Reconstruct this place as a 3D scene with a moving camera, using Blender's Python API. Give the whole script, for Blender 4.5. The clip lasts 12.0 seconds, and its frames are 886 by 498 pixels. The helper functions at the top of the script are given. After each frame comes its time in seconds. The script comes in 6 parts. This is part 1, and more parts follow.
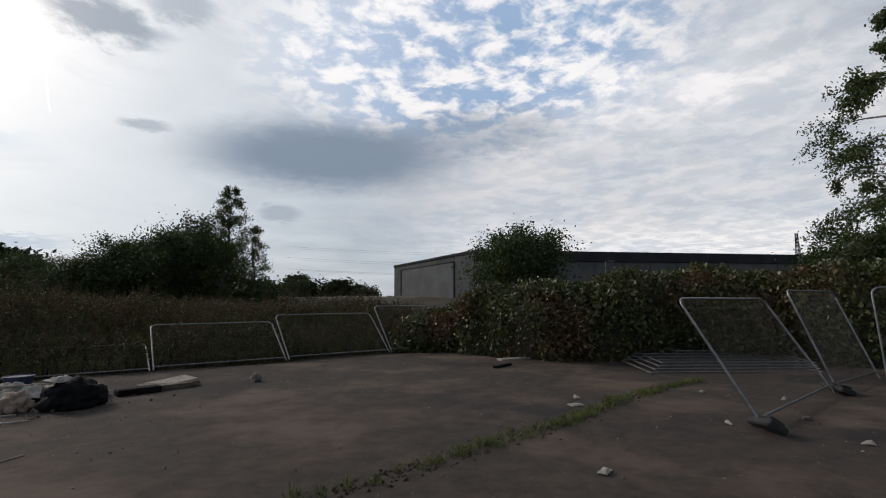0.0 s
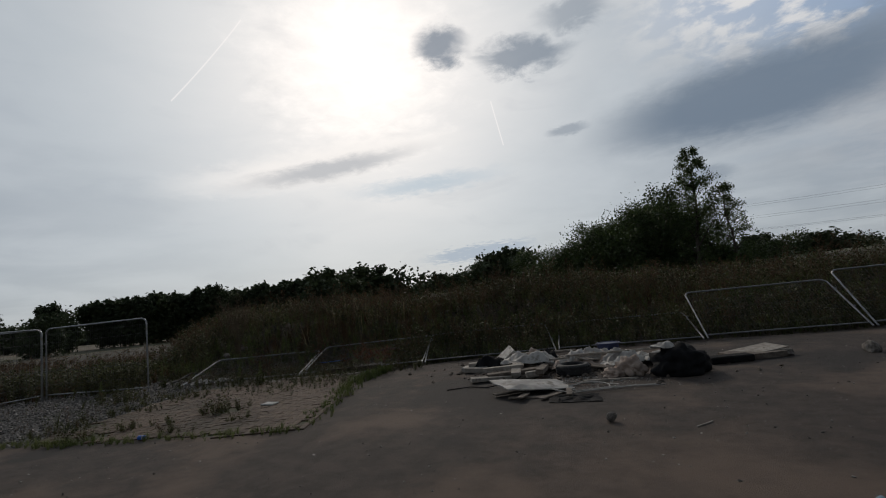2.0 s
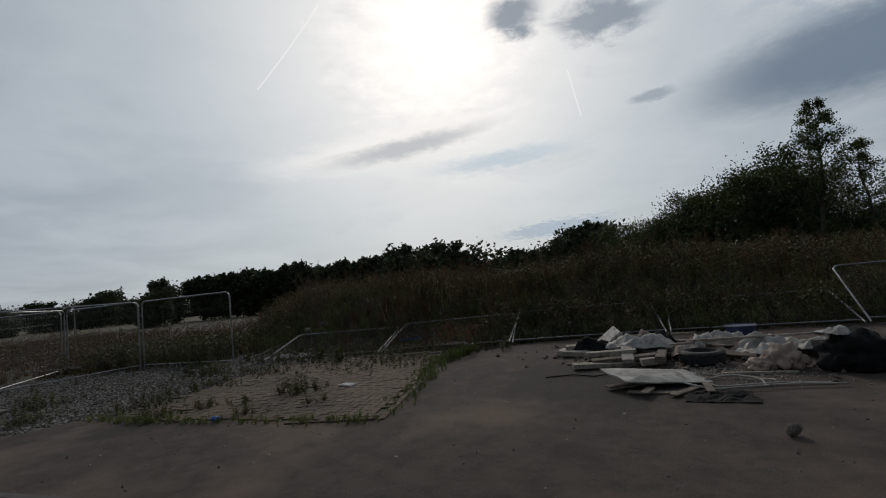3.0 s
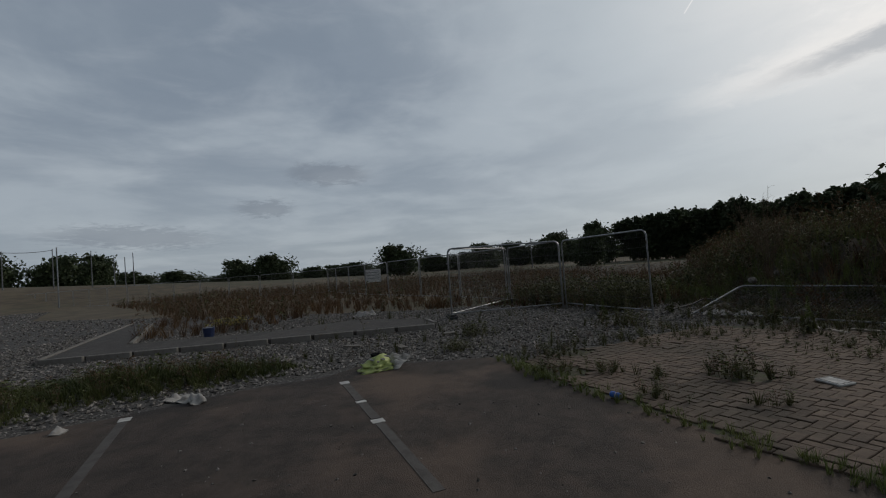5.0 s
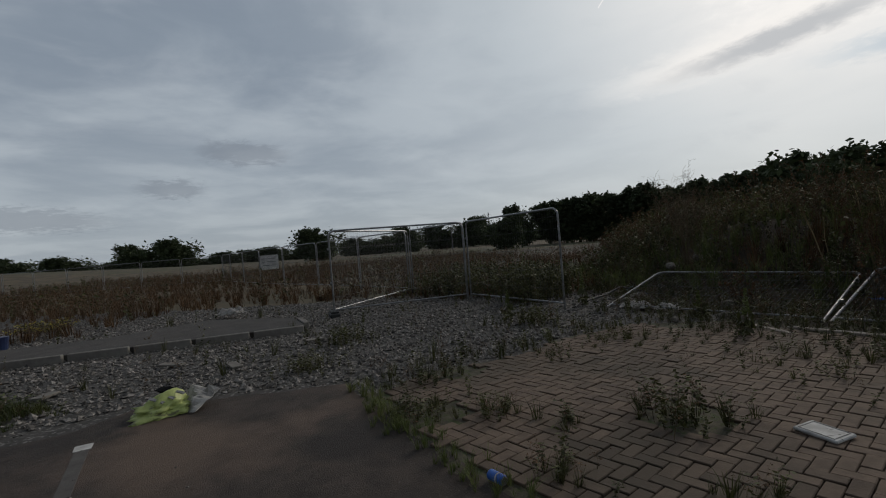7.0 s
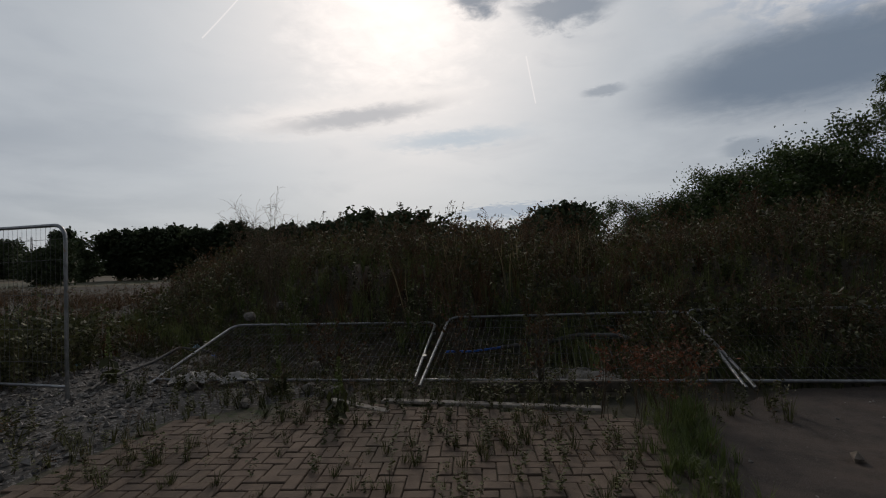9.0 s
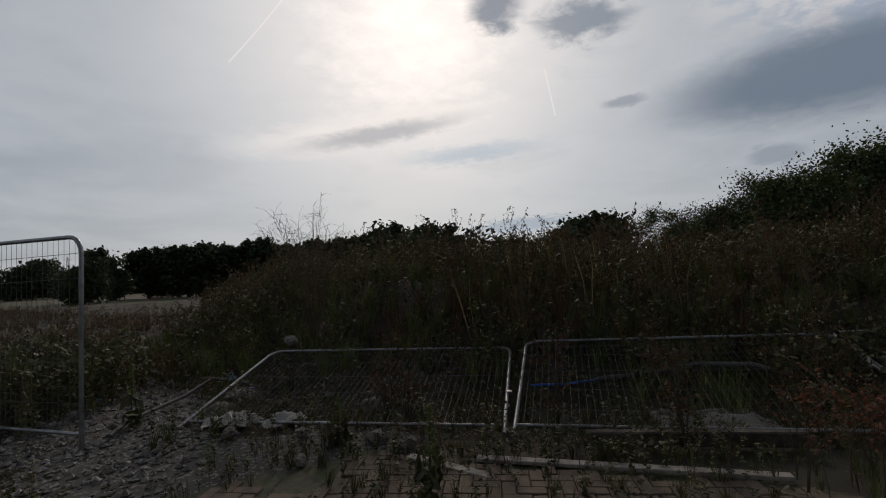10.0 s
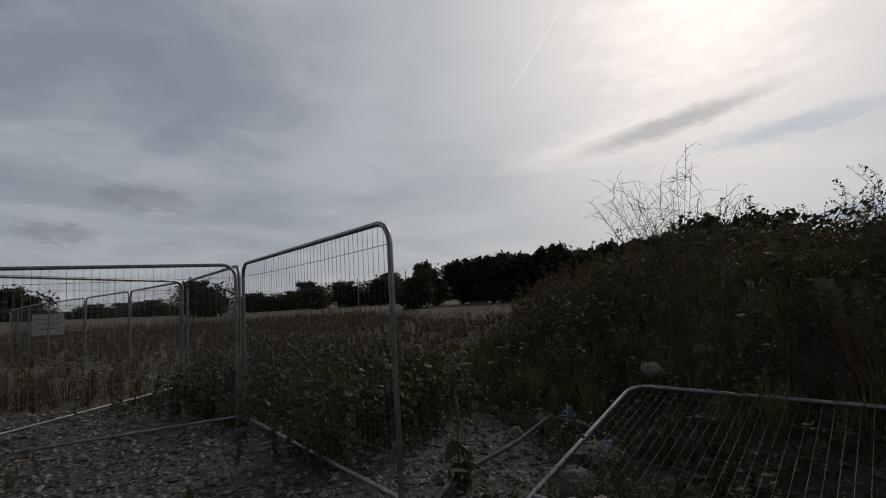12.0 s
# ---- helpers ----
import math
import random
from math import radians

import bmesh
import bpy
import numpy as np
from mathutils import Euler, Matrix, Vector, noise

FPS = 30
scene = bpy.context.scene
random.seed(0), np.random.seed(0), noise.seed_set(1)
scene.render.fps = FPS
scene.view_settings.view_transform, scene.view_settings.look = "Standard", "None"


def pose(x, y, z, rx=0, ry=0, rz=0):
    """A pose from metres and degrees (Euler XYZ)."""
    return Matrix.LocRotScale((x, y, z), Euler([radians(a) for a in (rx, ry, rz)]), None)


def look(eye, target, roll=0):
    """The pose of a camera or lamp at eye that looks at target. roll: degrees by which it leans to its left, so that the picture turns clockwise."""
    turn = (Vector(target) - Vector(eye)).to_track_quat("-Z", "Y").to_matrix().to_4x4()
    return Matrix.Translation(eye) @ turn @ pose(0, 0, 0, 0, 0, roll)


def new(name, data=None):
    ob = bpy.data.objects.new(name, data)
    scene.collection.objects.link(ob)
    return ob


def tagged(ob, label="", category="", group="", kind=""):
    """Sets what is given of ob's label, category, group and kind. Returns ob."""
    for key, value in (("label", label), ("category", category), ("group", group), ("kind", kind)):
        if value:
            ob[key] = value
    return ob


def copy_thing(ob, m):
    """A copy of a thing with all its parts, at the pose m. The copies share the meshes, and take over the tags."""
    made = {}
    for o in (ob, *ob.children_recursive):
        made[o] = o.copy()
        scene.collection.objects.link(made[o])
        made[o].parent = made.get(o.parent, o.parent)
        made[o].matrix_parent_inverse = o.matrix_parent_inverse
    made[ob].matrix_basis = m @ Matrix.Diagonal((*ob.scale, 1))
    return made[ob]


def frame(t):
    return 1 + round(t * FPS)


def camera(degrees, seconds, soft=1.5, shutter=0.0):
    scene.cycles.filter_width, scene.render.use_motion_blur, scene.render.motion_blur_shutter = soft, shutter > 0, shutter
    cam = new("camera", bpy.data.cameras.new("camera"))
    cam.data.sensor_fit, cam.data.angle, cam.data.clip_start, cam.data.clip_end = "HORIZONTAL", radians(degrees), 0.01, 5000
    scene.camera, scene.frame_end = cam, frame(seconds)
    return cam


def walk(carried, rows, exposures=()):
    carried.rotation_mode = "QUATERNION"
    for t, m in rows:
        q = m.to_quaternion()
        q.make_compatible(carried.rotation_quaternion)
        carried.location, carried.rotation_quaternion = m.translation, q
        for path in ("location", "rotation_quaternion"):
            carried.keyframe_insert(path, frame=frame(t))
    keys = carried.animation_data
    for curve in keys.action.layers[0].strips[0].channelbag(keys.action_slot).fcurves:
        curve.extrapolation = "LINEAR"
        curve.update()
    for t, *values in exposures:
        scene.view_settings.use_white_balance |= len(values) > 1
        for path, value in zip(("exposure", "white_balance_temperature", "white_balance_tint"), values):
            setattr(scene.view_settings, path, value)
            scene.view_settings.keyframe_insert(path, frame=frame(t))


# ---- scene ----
cam = camera(86.0, 12.0, soft=1.1)
ROWS = [
    (0.0, -3.130, -0.972, 1.692, -17.43, 6.55, 0.43),
    (0.5, -3.806, -0.840, 1.698, 3.06, 5.88, 3.05),
    (1.0, -4.448, -0.664, 1.671, 22.77, 6.72, 5.54),
    (1.5, -5.049, -0.453, 1.619, 31.54, 6.86, 6.12),
    (2.0, -5.489, -0.059, 1.567, 32.61, 6.45, 5.96),
    (2.5, -5.940, 0.349, 1.558, 36.00, 5.55, 5.75),
    (2.7, -6.133, 0.520, 1.554, 38.06, 5.15, 5.74),
    (4.3, -7.662, 1.681, 1.491, 70.39, 2.71, 4.82),
    (4.5, -7.888, 1.790, 1.509, 77.43, 2.55, 4.52),
    (5.0, -8.421, 1.986, 1.504, 90.47, 2.11, 4.37),
    (5.5, -8.928, 2.207, 1.496, 97.49, 1.44, 4.36),
    (6.0, -9.476, 2.413, 1.507, 99.17, 0.44, 4.77),
    (6.5, -10.032, 2.697, 1.481, 91.72, -0.31, 4.99),
    (7.0, -10.613, 2.993, 1.473, 81.35, -0.58, 4.71),
    (7.5, -11.178, 3.330, 1.464, 68.93, -0.76, 4.36),
    (7.7, -11.385, 3.478, 1.448, 63.36, -0.95, 4.54),
    (9.3, -13.029, 4.802, 1.450, 33.36, 1.80, 1.53),
    (9.5, -13.264, 4.893, 1.452, 33.59, 1.95, 1.56),
    (10.0, -13.901, 5.118, 1.473, 37.51, 3.19, 2.52),
    (10.5, -14.531, 5.464, 1.489, 41.27, 3.82, 3.07),
    (11.0, -15.122, 5.659, 1.467, 46.22, 4.32, 3.89),
    (11.5, -15.698, 5.898, 1.439, 54.98, 4.56, 3.41),
    (12.0, -16.170, 5.904, 1.452, 71.44, 5.72, 3.30),
]
walk(cam, [(t, pose(x, y, z, 90 + pitch, roll, yaw)) for t, x, y, z, yaw, pitch, roll in ROWS],
     exposures=[(0.0, 0.46, 6900, 15), (0.6, 0.17, 6850, 14), (1.5, 0.02, 6850, 14), (2.5, 0.05, 6800, 13), (4.5, -0.10, 6680, 12), (5.5, -0.10, 6680, 12), (6.5, -0.02, 6750, 12), (7.7, 0.05, 6850, 14), (9.5, -0.06, 6950, 16), (12.0, -0.10, 7050, 17)])

# ---- sky and sun ----
SUN_AZ, SUN_EL = 39.8, 29.2
sun_dir = Vector((-math.sin(radians(SUN_AZ)) * math.cos(radians(SUN_EL)), math.cos(radians(SUN_AZ)) * math.cos(radians(SUN_EL)), math.sin(radians(SUN_EL))))
sun = new("sun", bpy.data.lights.new("sun", "SUN"))
sun.data.energy, sun.data.angle, sun.data.color = 0.75, radians(10), (1.0, 0.93, 0.82)
sun.matrix_world = look((0, 0, 30), Vector((0, 0, 30)) - sun_dir)

world = bpy.data.worlds.new("sky")
scene.world = world
world.use_nodes = True
wn, wl = world.node_tree.nodes, world.node_tree.links
wn.clear()


def wset(sock, v):
    if isinstance(v, (int, float, tuple)):
        sock.default_value = v
    else:
        wl.new(v, sock)


def wm(op, a, b=0.0, c=0.0, clamp=False):
    n = wn.new("ShaderNodeMath")
    n.operation, n.use_clamp = op, clamp
    for i, v in enumerate((a, b, c)):
        wset(n.inputs[i], v)
    return n.outputs[0]


def wmix(f, a, b, blend="MIX"):
    n = wn.new("ShaderNodeMix")
    n.data_type, n.blend_type = "RGBA", blend
    wset(n.inputs["Factor"], f)
    for i, v in ((6, a), (7, b)):
        wset(n.inputs[i], (*v, 1.0) if isinstance(v, tuple) else v)
    return n.outputs[2]


def wstep(v, lo, hi):
    n = wn.new("ShaderNodeMapRange")
    n.interpolation_type = "SMOOTHSTEP"
    for i, x in enumerate((v, lo, hi, 0.0, 1.0)):
        wset(n.inputs[i], x)
    return n.outputs[0]


def wnoise(vec, scale, detail=5.0, rough=0.55, distort=0.0):
    n = wn.new("ShaderNodeTexNoise")
    wl.new(vec, n.inputs["Vector"])
    n.inputs["Scale"].default_value, n.inputs["Detail"].default_value = scale, detail
    n.inputs["Roughness"].default_value, n.inputs["Distortion"].default_value = rough, distort
    return n.outputs[0]


tc = wn.new("ShaderNodeTexCoord").outputs["Generated"]
sep = wn.new("ShaderNodeSeparateXYZ")
wl.new(tc, sep.inputs[0])
dx, dy, dz = sep.outputs
az = wm("MULTIPLY", wm("ARCTAN2", wm("MULTIPLY", dx, -1.0), dy), 57.29578)
el = wm("MULTIPLY", wm("ARCSINE", dz), 57.29578)
den = wm("ADD", wm("MAXIMUM", dz, 0.0), 0.10)
comb = wn.new("ShaderNodeCombineXYZ")
wset(comb.inputs[0], wm("DIVIDE", dx, den))
wset(comb.inputs[1], wm("DIVIDE", dy, den))
flat = comb.outputs[0]
comb2 = wn.new("ShaderNodeCombineXYZ")
wset(comb2.inputs[0], wm("MULTIPLY", az, 0.05))
wset(comb2.inputs[1], wm("MULTIPLY", el, 0.16))
band = comb2.outputs[0]

soft = wnoise(flat, 0.9, 6, 0.55, 0.3)
fine = wnoise(flat, 9.0, 6, 0.65, 0.3)
puff = wnoise(flat, 7.0, 6, 0.6, 0.25)
lumpy = wnoise(flat, 5.0, 6, 0.62, 0.3)
streak = wnoise(band, 1.3, 6, 0.55, 0.5)
rag = wm("MULTIPLY", wm("SUBTRACT", fine, 0.5), 9.0)
rag2 = wm("MULTIPLY", wm("SUBTRACT", streak, 0.5), 6.0)


def cloud(a0, e0, sa, se, slope=0.0, ragged=1.0, edge=0.55):
    """A soft cloud about a0, e0 degrees, sa by se in half size."""
    a = wm("SUBTRACT", az, a0)
    e = wm("SUBTRACT", wm("SUBTRACT", el, e0), wm("MULTIPLY", a, slope))
    e = wm("ADD", e, wm("MULTIPLY", rag, 0.35 * ragged))
    a = wm("ADD", a, wm("MULTIPLY", rag2, 0.8 * ragged))
    u, v = wm("DIVIDE", a, sa), wm("DIVIDE", e, se)
    d = wm("SQRT", wm("ADD", wm("MULTIPLY", u, u), wm("MULTIPLY", v, v)))
    return wm("SUBTRACT", 1.0, wstep(d, edge, 1.25))


def trail(a1, e1, a2, e2, width):
    """A vapour trail between two directions."""
    la, le = a2 - a1, e2 - e1
    n2 = la * la + le * le
    pa, pe = wm("SUBTRACT", az, a1), wm("SUBTRACT", el, e1)
    s = wm("DIVIDE", wm("ADD", wm("MULTIPLY", pa, la), wm("MULTIPLY", pe, le)), n2, clamp=True)
    qa, qe = wm("SUBTRACT", pa, wm("MULTIPLY", s, la)), wm("SUBTRACT", pe, wm("MULTIPLY", s, le))
    d = wm("SQRT", wm("ADD", wm("MULTIPLY", qa, qa), wm("MULTIPLY", qe, qe)))
    return wm("SUBTRACT", 1.0, wstep(d, 0.0, width))


blue = wn.new("ShaderNodeTexSky")
blue.sky_type, blue.sun_disc = "NISHITA", False
blue.sun_elevation, blue.sun_rotation = radians(SUN_EL), radians(-SUN_AZ)
sky = wmix(1.0, blue.outputs[0], (0.085, 0.085, 0.085), "MULTIPLY")

vm = wn.new("ShaderNodeVectorMath")
vm.operation = "DOT_PRODUCT"
wl.new(tc, vm.inputs[0])
vm.inputs[1].default_value = sun_dir
off = wm("MULTIPLY", wm("ARCCOSINE", wm("MINIMUM", vm.outputs["Value"], 0.99999)), 57.29578)
wide = wm("SUBTRACT", 1.0, wstep(off, 6.0, 58.0))
near = wm("SUBTRACT", 1.0, wstep(wm("ADD", off, rag2), 2.0, 30.0))
core = wm("SUBTRACT", 1.0, wstep(wm("ADD", off, wm("MULTIPLY", rag, 1.8)), -4.0, 14.5))

# the high veil, greyer away from the sun
low = wm("SUBTRACT", 1.0, wstep(el, 0.0, 22.0))
veil = wmix(wstep(soft, 0.38, 0.66), (0.215, 0.27, 0.335), (0.36, 0.425, 0.485))
veil = wmix(wm("MULTIPLY", low, 0.55), veil, (0.37, 0.43, 0.48))
veil = wmix(wide, veil, (0.56, 0.63, 0.67))
veil = wmix(near, veil, (0.84, 0.86, 0.86))
veil = wmix(core, veil, (1.15, 1.14, 1.11))
wisp_ = wnoise(band, 1.7, 6, 0.55, 0.5)
veil = wmix(wm("MULTIPLY", wstep(wisp_, 0.46, 0.75), 0.16), veil, (0.56, 0.62, 0.67))
veil = wmix(wm("MULTIPLY", wm("SUBTRACT", 1.0, wstep(wisp_, 0.26, 0.46)), 0.15), veil, (0.30, 0.36, 0.43))
sky = wmix(0.93, sky, veil)
# bright lumpy cloud; dark cloud added unseen overhead and behind to dim the ground
bright = cloud(-42.5, 13.3, 30.0, 17.0, 0.0, 1.5, 0.3)
sky = wmix(wm("MULTIPLY", bright, 0.75), sky, wmix(wstep(lumpy, 0.40, 0.62), (0.62, 0.67, 0.71), (0.97, 0.97, 0.96)))
unseen_dim = wm("MAXIMUM", wstep(el, 36.0, 62.0), wstep(wm("ABSOLUTE", wm("SUBTRACT", az, 40.0)), 108.0, 150.0))
sky = wmix(wm("MULTIPLY", unseen_dim, 0.85), sky, wmix(wstep(soft, 0.38, 0.66), (0.04, 0.052, 0.067), (0.07, 0.083, 0.10)))
# the broken cloud field with blue between, away from the sun to the right
field = cloud(-20.5, 29.5, 28.0, 12.0, 0.0, 1.5, 0.5)
lumps = wmix(wstep(puff, 0.42, 0.60), (0.20, 0.32, 0.50), (0.70, 0.73, 0.75))
lumps = wmix(wm("MULTIPLY", wide, 0.75), lumps, (0.84, 0.86, 0.87))
sky = wmix(wm("MULTIPLY", field, 0.85), sky, lumps)
right = cloud(-42.5, 13.3, 42.0, 9.0, 0.0, 1.0, 0.35)
sky = wmix(wm("MULTIPLY", right, 0.7), sky, wmix(wstep(streak, 0.35, 0.65), (0.25, 0.32, 0.40), (0.40, 0.43, 0.46)))
# single clouds
grey = (0.14, 0.195, 0.265)
for a0, e0, sa, se, slope, amount in ((-4.0, 17.2, 16.0, 4.2, -0.02, 0.92), (-22.4, 20.2, 11.0, 3.0, 0.0, 0.5), (29.3, 29.5, 3.8, 2.3, 0.0, 0.8), (19.7, 27.0, 5.6, 2.0, 0.10, 0.7), (12.9, 30.1, 4.0, 1.8, 0.0, 0.5), (1.7, 10.4, 2.6, 1.1, 0.0, 0.45), (15.3, 18.3, 2.6, 0.7, 0.0, 0.5)):
    sky = wmix(wm("MULTIPLY", cloud(a0, e0, sa, se, slope, 1.5 if e0 > 20 else 0.6, 0.45), amount), sky, grey)
sky = wmix(wm("MULTIPLY", cloud(45.6, 17.3, 16.0, 2.3, -0.14, 0.7, 0.25), 0.9), sky, (0.88, 0.89, 0.88))
sky = wmix(wm("MULTIPLY", cloud(44.5, 16.9, 12.0, 1.3, -0.15, 0.6, 0.25), 0.8), sky, (0.42, 0.46, 0.50))
sky = wmix(wm("MULTIPLY", cloud(33.4, 14.3, 10.0, 1.3, -0.05, 0.8, 0.1), 0.65), sky, (0.40, 0.52, 0.62))
sky = wmix(wm("MULTIPLY", cloud(27.4, 5.6, 7.0, 0.9, -0.05), 0.75), sky, (0.33, 0.42, 0.52))
for a0, e0, sa, se in ((103.9, 11.8, 5.0, 1.3), (110.1, 8.0, 3.5, 1.0), (123.1, 5.3, 8.0, 1.2)):
    sky = wmix(wm("MULTIPLY", cloud(a0, e0, sa, se, 0.06), 0.45), sky, (0.155, 0.185, 0.23))
for args in ((53.7, 32.1, 61.3, 23.7, 0.12), (24.1, 22.8, 23.2, 17.8, 0.12)):
    sky = wmix(wm("MULTIPLY", trail(*args), 0.5), sky, (0.95, 0.95, 0.95))
back = wn.new("ShaderNodeBackground")
wl.new(sky, back.inputs[0])
back.inputs[1].default_value = 1.0
wo = wn.new("ShaderNodeOutputWorld")
wl.new(back.outputs[0], wo.inputs[0])

# ---- materials ----
def rgb(c):
    return (*c, 1.0)


def material(name, a, b, scale=6.0, rough=0.8, bump=0.3, bump_scale=60.0, metal=0.0, spots=None, spot_scale=30.0, spot_lo=0.62, spot_hi=0.7, island=0.0, big=None, big_scale=0.35, spec=0.5, transl=0.0, obj=0.0, dark=None, dark_scale=0.3):
    """Two tones mixed by noise, fine relief, and wear: spots at spot_scale, stains of tone big at big_scale."""
    m = bpy.data.materials.new(name)
    m.use_nodes = True
    nt = m.node_tree
    nd, lk = nt.nodes, nt.links
    bs = nd["Principled BSDF"]
    co = nd.new("ShaderNodeTexCoord").outputs["Object"]
    if obj:
        co = nd.new("ShaderNodeNewGeometry").outputs["Position"]

    def noise_tex(s, detail=5.0, rgh=0.6):
        n = nd.new("ShaderNodeTexNoise")
        lk.new(co, n.inputs["Vector"])
        n.inputs["Scale"].default_value, n.inputs["Detail"].default_value, n.inputs["Roughness"].default_value = s, detail, rgh
        return n.outputs[0]

    def mixer(f, x, y):
        n = nd.new("ShaderNodeMix")
        n.data_type = "RGBA"
        for sock, v in ((n.inputs["Factor"], f), (n.inputs[6], x), (n.inputs[7], y)):
            if isinstance(v, (int, float)):
                sock.default_value = v
            elif isinstance(v, tuple):
                sock.default_value = rgb(v)
            else:
                lk.new(v, sock)
        return n.outputs[2]

    def ramp(v, lo, hi):
        n = nd.new("ShaderNodeMapRange")
        lk.new(v, n.inputs[0])
        n.inputs[1].default_value, n.inputs[2].default_value = lo, hi
        n.interpolation_type = "SMOOTHSTEP"
        return n.outputs[0]

    col = mixer(ramp(noise_tex(scale, 12.0, 0.72) if dark else noise_tex(scale), 0.36, 0.64), a, b)
    if big:
        col = mixer(ramp(noise_tex(big_scale, 6.0, 0.62), 0.46, 0.64), col, big)
    if dark:
        col = mixer(ramp(noise_tex(dark_scale, 7.0, 0.6), 0.52, 0.60), col, dark)
    if spots:
        col = mixer(ramp(noise_tex(spot_scale, 3.0), spot_lo, spot_hi), col, spots)
    if island:
        g = nd.new("ShaderNodeNewGeometry").outputs["Random Per Island"] if island > 0 else nd.new("ShaderNodeObjectInfo").outputs["Random"]
        h = nd.new("ShaderNodeHueSaturation")
        mr = nd.new("ShaderNodeMapRange")
        lk.new(g, mr.inputs[0])
        mr.inputs[3].default_value, mr.inputs[4].default_value = 1 - abs(island), 1 + abs(island)
        lk.new(mr.outputs[0], h.inputs["Value"])
        lk.new(col, h.inputs["Color"])
        col = h.outputs[0]
    lk.new(col, bs.inputs["Base Color"])
    bs.inputs["Roughness"].default_value, bs.inputs["Metallic"].default_value = rough, metal
    bs.inputs["Specular IOR Level"].default_value = spec
    if bump:
        bp = nd.new("ShaderNodeBump")
        bp.inputs["Strength"].default_value, bp.inputs["Distance"].default_value = bump, 0.01
        lk.new(noise_tex(bump_scale, 4.0), bp.inputs["Height"])
        lk.new(bp.outputs[0], bs.inputs["Normal"])
    if transl:
        tr = nd.new("ShaderNodeBsdfTranslucent")
        lk.new(col, tr.inputs[0])
        mx = nd.new("ShaderNodeMixShader")
        mx.inputs[0].default_value = transl
        lk.new(bs.outputs[0], mx.inputs[1])
        lk.new(tr.outputs[0], mx.inputs[2])
        lk.new(mx.outputs[0], nd["Material Output"].inputs[0])
    return m


M_ASPHALT = material("asphalt", (0.043, 0.034, 0.029), (0.076, 0.059, 0.049), 3.0, 0.9, 0.8, 90.0, spots=(0.13, 0.12, 0.11), spot_scale=75.0, spot_lo=0.60, spot_hi=0.70, big=(0.135, 0.096, 0.073), big_scale=0.42, spec=0.3, dark=(0.036, 0.030, 0.027), dark_scale=0.24)
M_SOIL = material("soil", (0.034, 0.025, 0.017), (0.062, 0.046, 0.029), 2.0, 0.95, 0.6, 25.0, spots=(0.055, 0.05, 0.028), spot_scale=8.0, big=(0.03, 0.032, 0.016), big_scale=0.3)
M_FIELD = material("dry_field", (0.078, 0.058, 0.033), (0.13, 0.10, 0.058), 0.5, 0.95, 0.4, 6.0, big=(0.07, 0.075, 0.035), big_scale=0.02)
M_GRAVEL = material("gravel_bed_soil", (0.035, 0.032, 0.028), (0.06, 0.055, 0.05), 5.0, 0.95, 0.8, 30.0, spots=(0.17, 0.16, 0.15), spot_scale=22.0, spot_lo=0.55, spot_hi=0.6)
M_STONE = material("gravel_stone", (0.10, 0.090, 0.080), (0.24, 0.22, 0.20), 14.0, 0.9, 0.4, 60.0, island=0.6)
M_RUBBLE = material("rubble_stone", (0.085, 0.074, 0.062), (0.18, 0.16, 0.138), 5.0, 0.92, 0.5, 30.0, island=0.3)
M_PAVER = material("paver_brick", (0.094, 0.065, 0.046), (0.134, 0.094, 0.067), 7.0, 0.9, 0.4, 70.0, island=-0.22, big=(0.072, 0.053, 0.036), big_scale=0.8, obj=1.0)
M_JOINT = material("joint_sand", (0.05, 0.045, 0.03), (0.09, 0.08, 0.05), 12.0, 0.95, 0.5, 60.0, spots=(0.05, 0.065, 0.02), spot_scale=10.0, spot_lo=0.5, spot_hi=0.6)
M_STEEL = material("galvanised_steel", (0.22, 0.225, 0.23), (0.33, 0.335, 0.34), 9.0, 0.42, 0.1, 60.0, metal=0.95, spots=(0.30, 0.22, 0.15), spot_scale=6.0, spot_lo=0.66, spot_hi=0.76)
M_WIRE = material("mesh_wire", (0.10, 0.10, 0.10), (0.17, 0.165, 0.16), 9.0, 0.65, 0.0, metal=0.3)
M_RUBBER = material("black_rubber", (0.014, 0.014, 0.015), (0.028, 0.028, 0.028), 9.0, 0.75, 0.4, 40.0)
M_CONCRETE = material("concrete", (0.15, 0.135, 0.12), (0.22, 0.205, 0.18), 4.0, 0.9, 0.4, 50.0, spots=(0.14, 0.13, 0.11), spot_scale=9.0, big=(0.19, 0.17, 0.14), big_scale=0.8)
M_SLAB = material("tarmac_slab", (0.042, 0.036, 0.032), (0.064, 0.055, 0.049), 3.0, 0.9, 0.4, 60.0, spots=(0.18, 0.17, 0.15), spot_scale=40.0, spot_lo=0.64, spot_hi=0.72)
M_PAINT = material("worn_white_paint", (0.066, 0.058, 0.052), (0.105, 0.096, 0.088), 7.0, 0.85, 0.3, 60.0, spots=(0.085, 0.075, 0.068), spot_scale=14.0, spot_lo=0.48, spot_hi=0.6)
M_PAINT_NEW = material("white_paint", (0.42, 0.41, 0.39), (0.58, 0.57, 0.55), 9.0, 0.8, 0.2, 60.0, spots=(0.2, 0.19, 0.18), spot_scale=20.0, spot_lo=0.62, spot_hi=0.7)
M_BARK = material("bark", (0.05, 0.04, 0.03), (0.10, 0.085, 0.065), 12.0, 0.95, 0.8, 30.0)
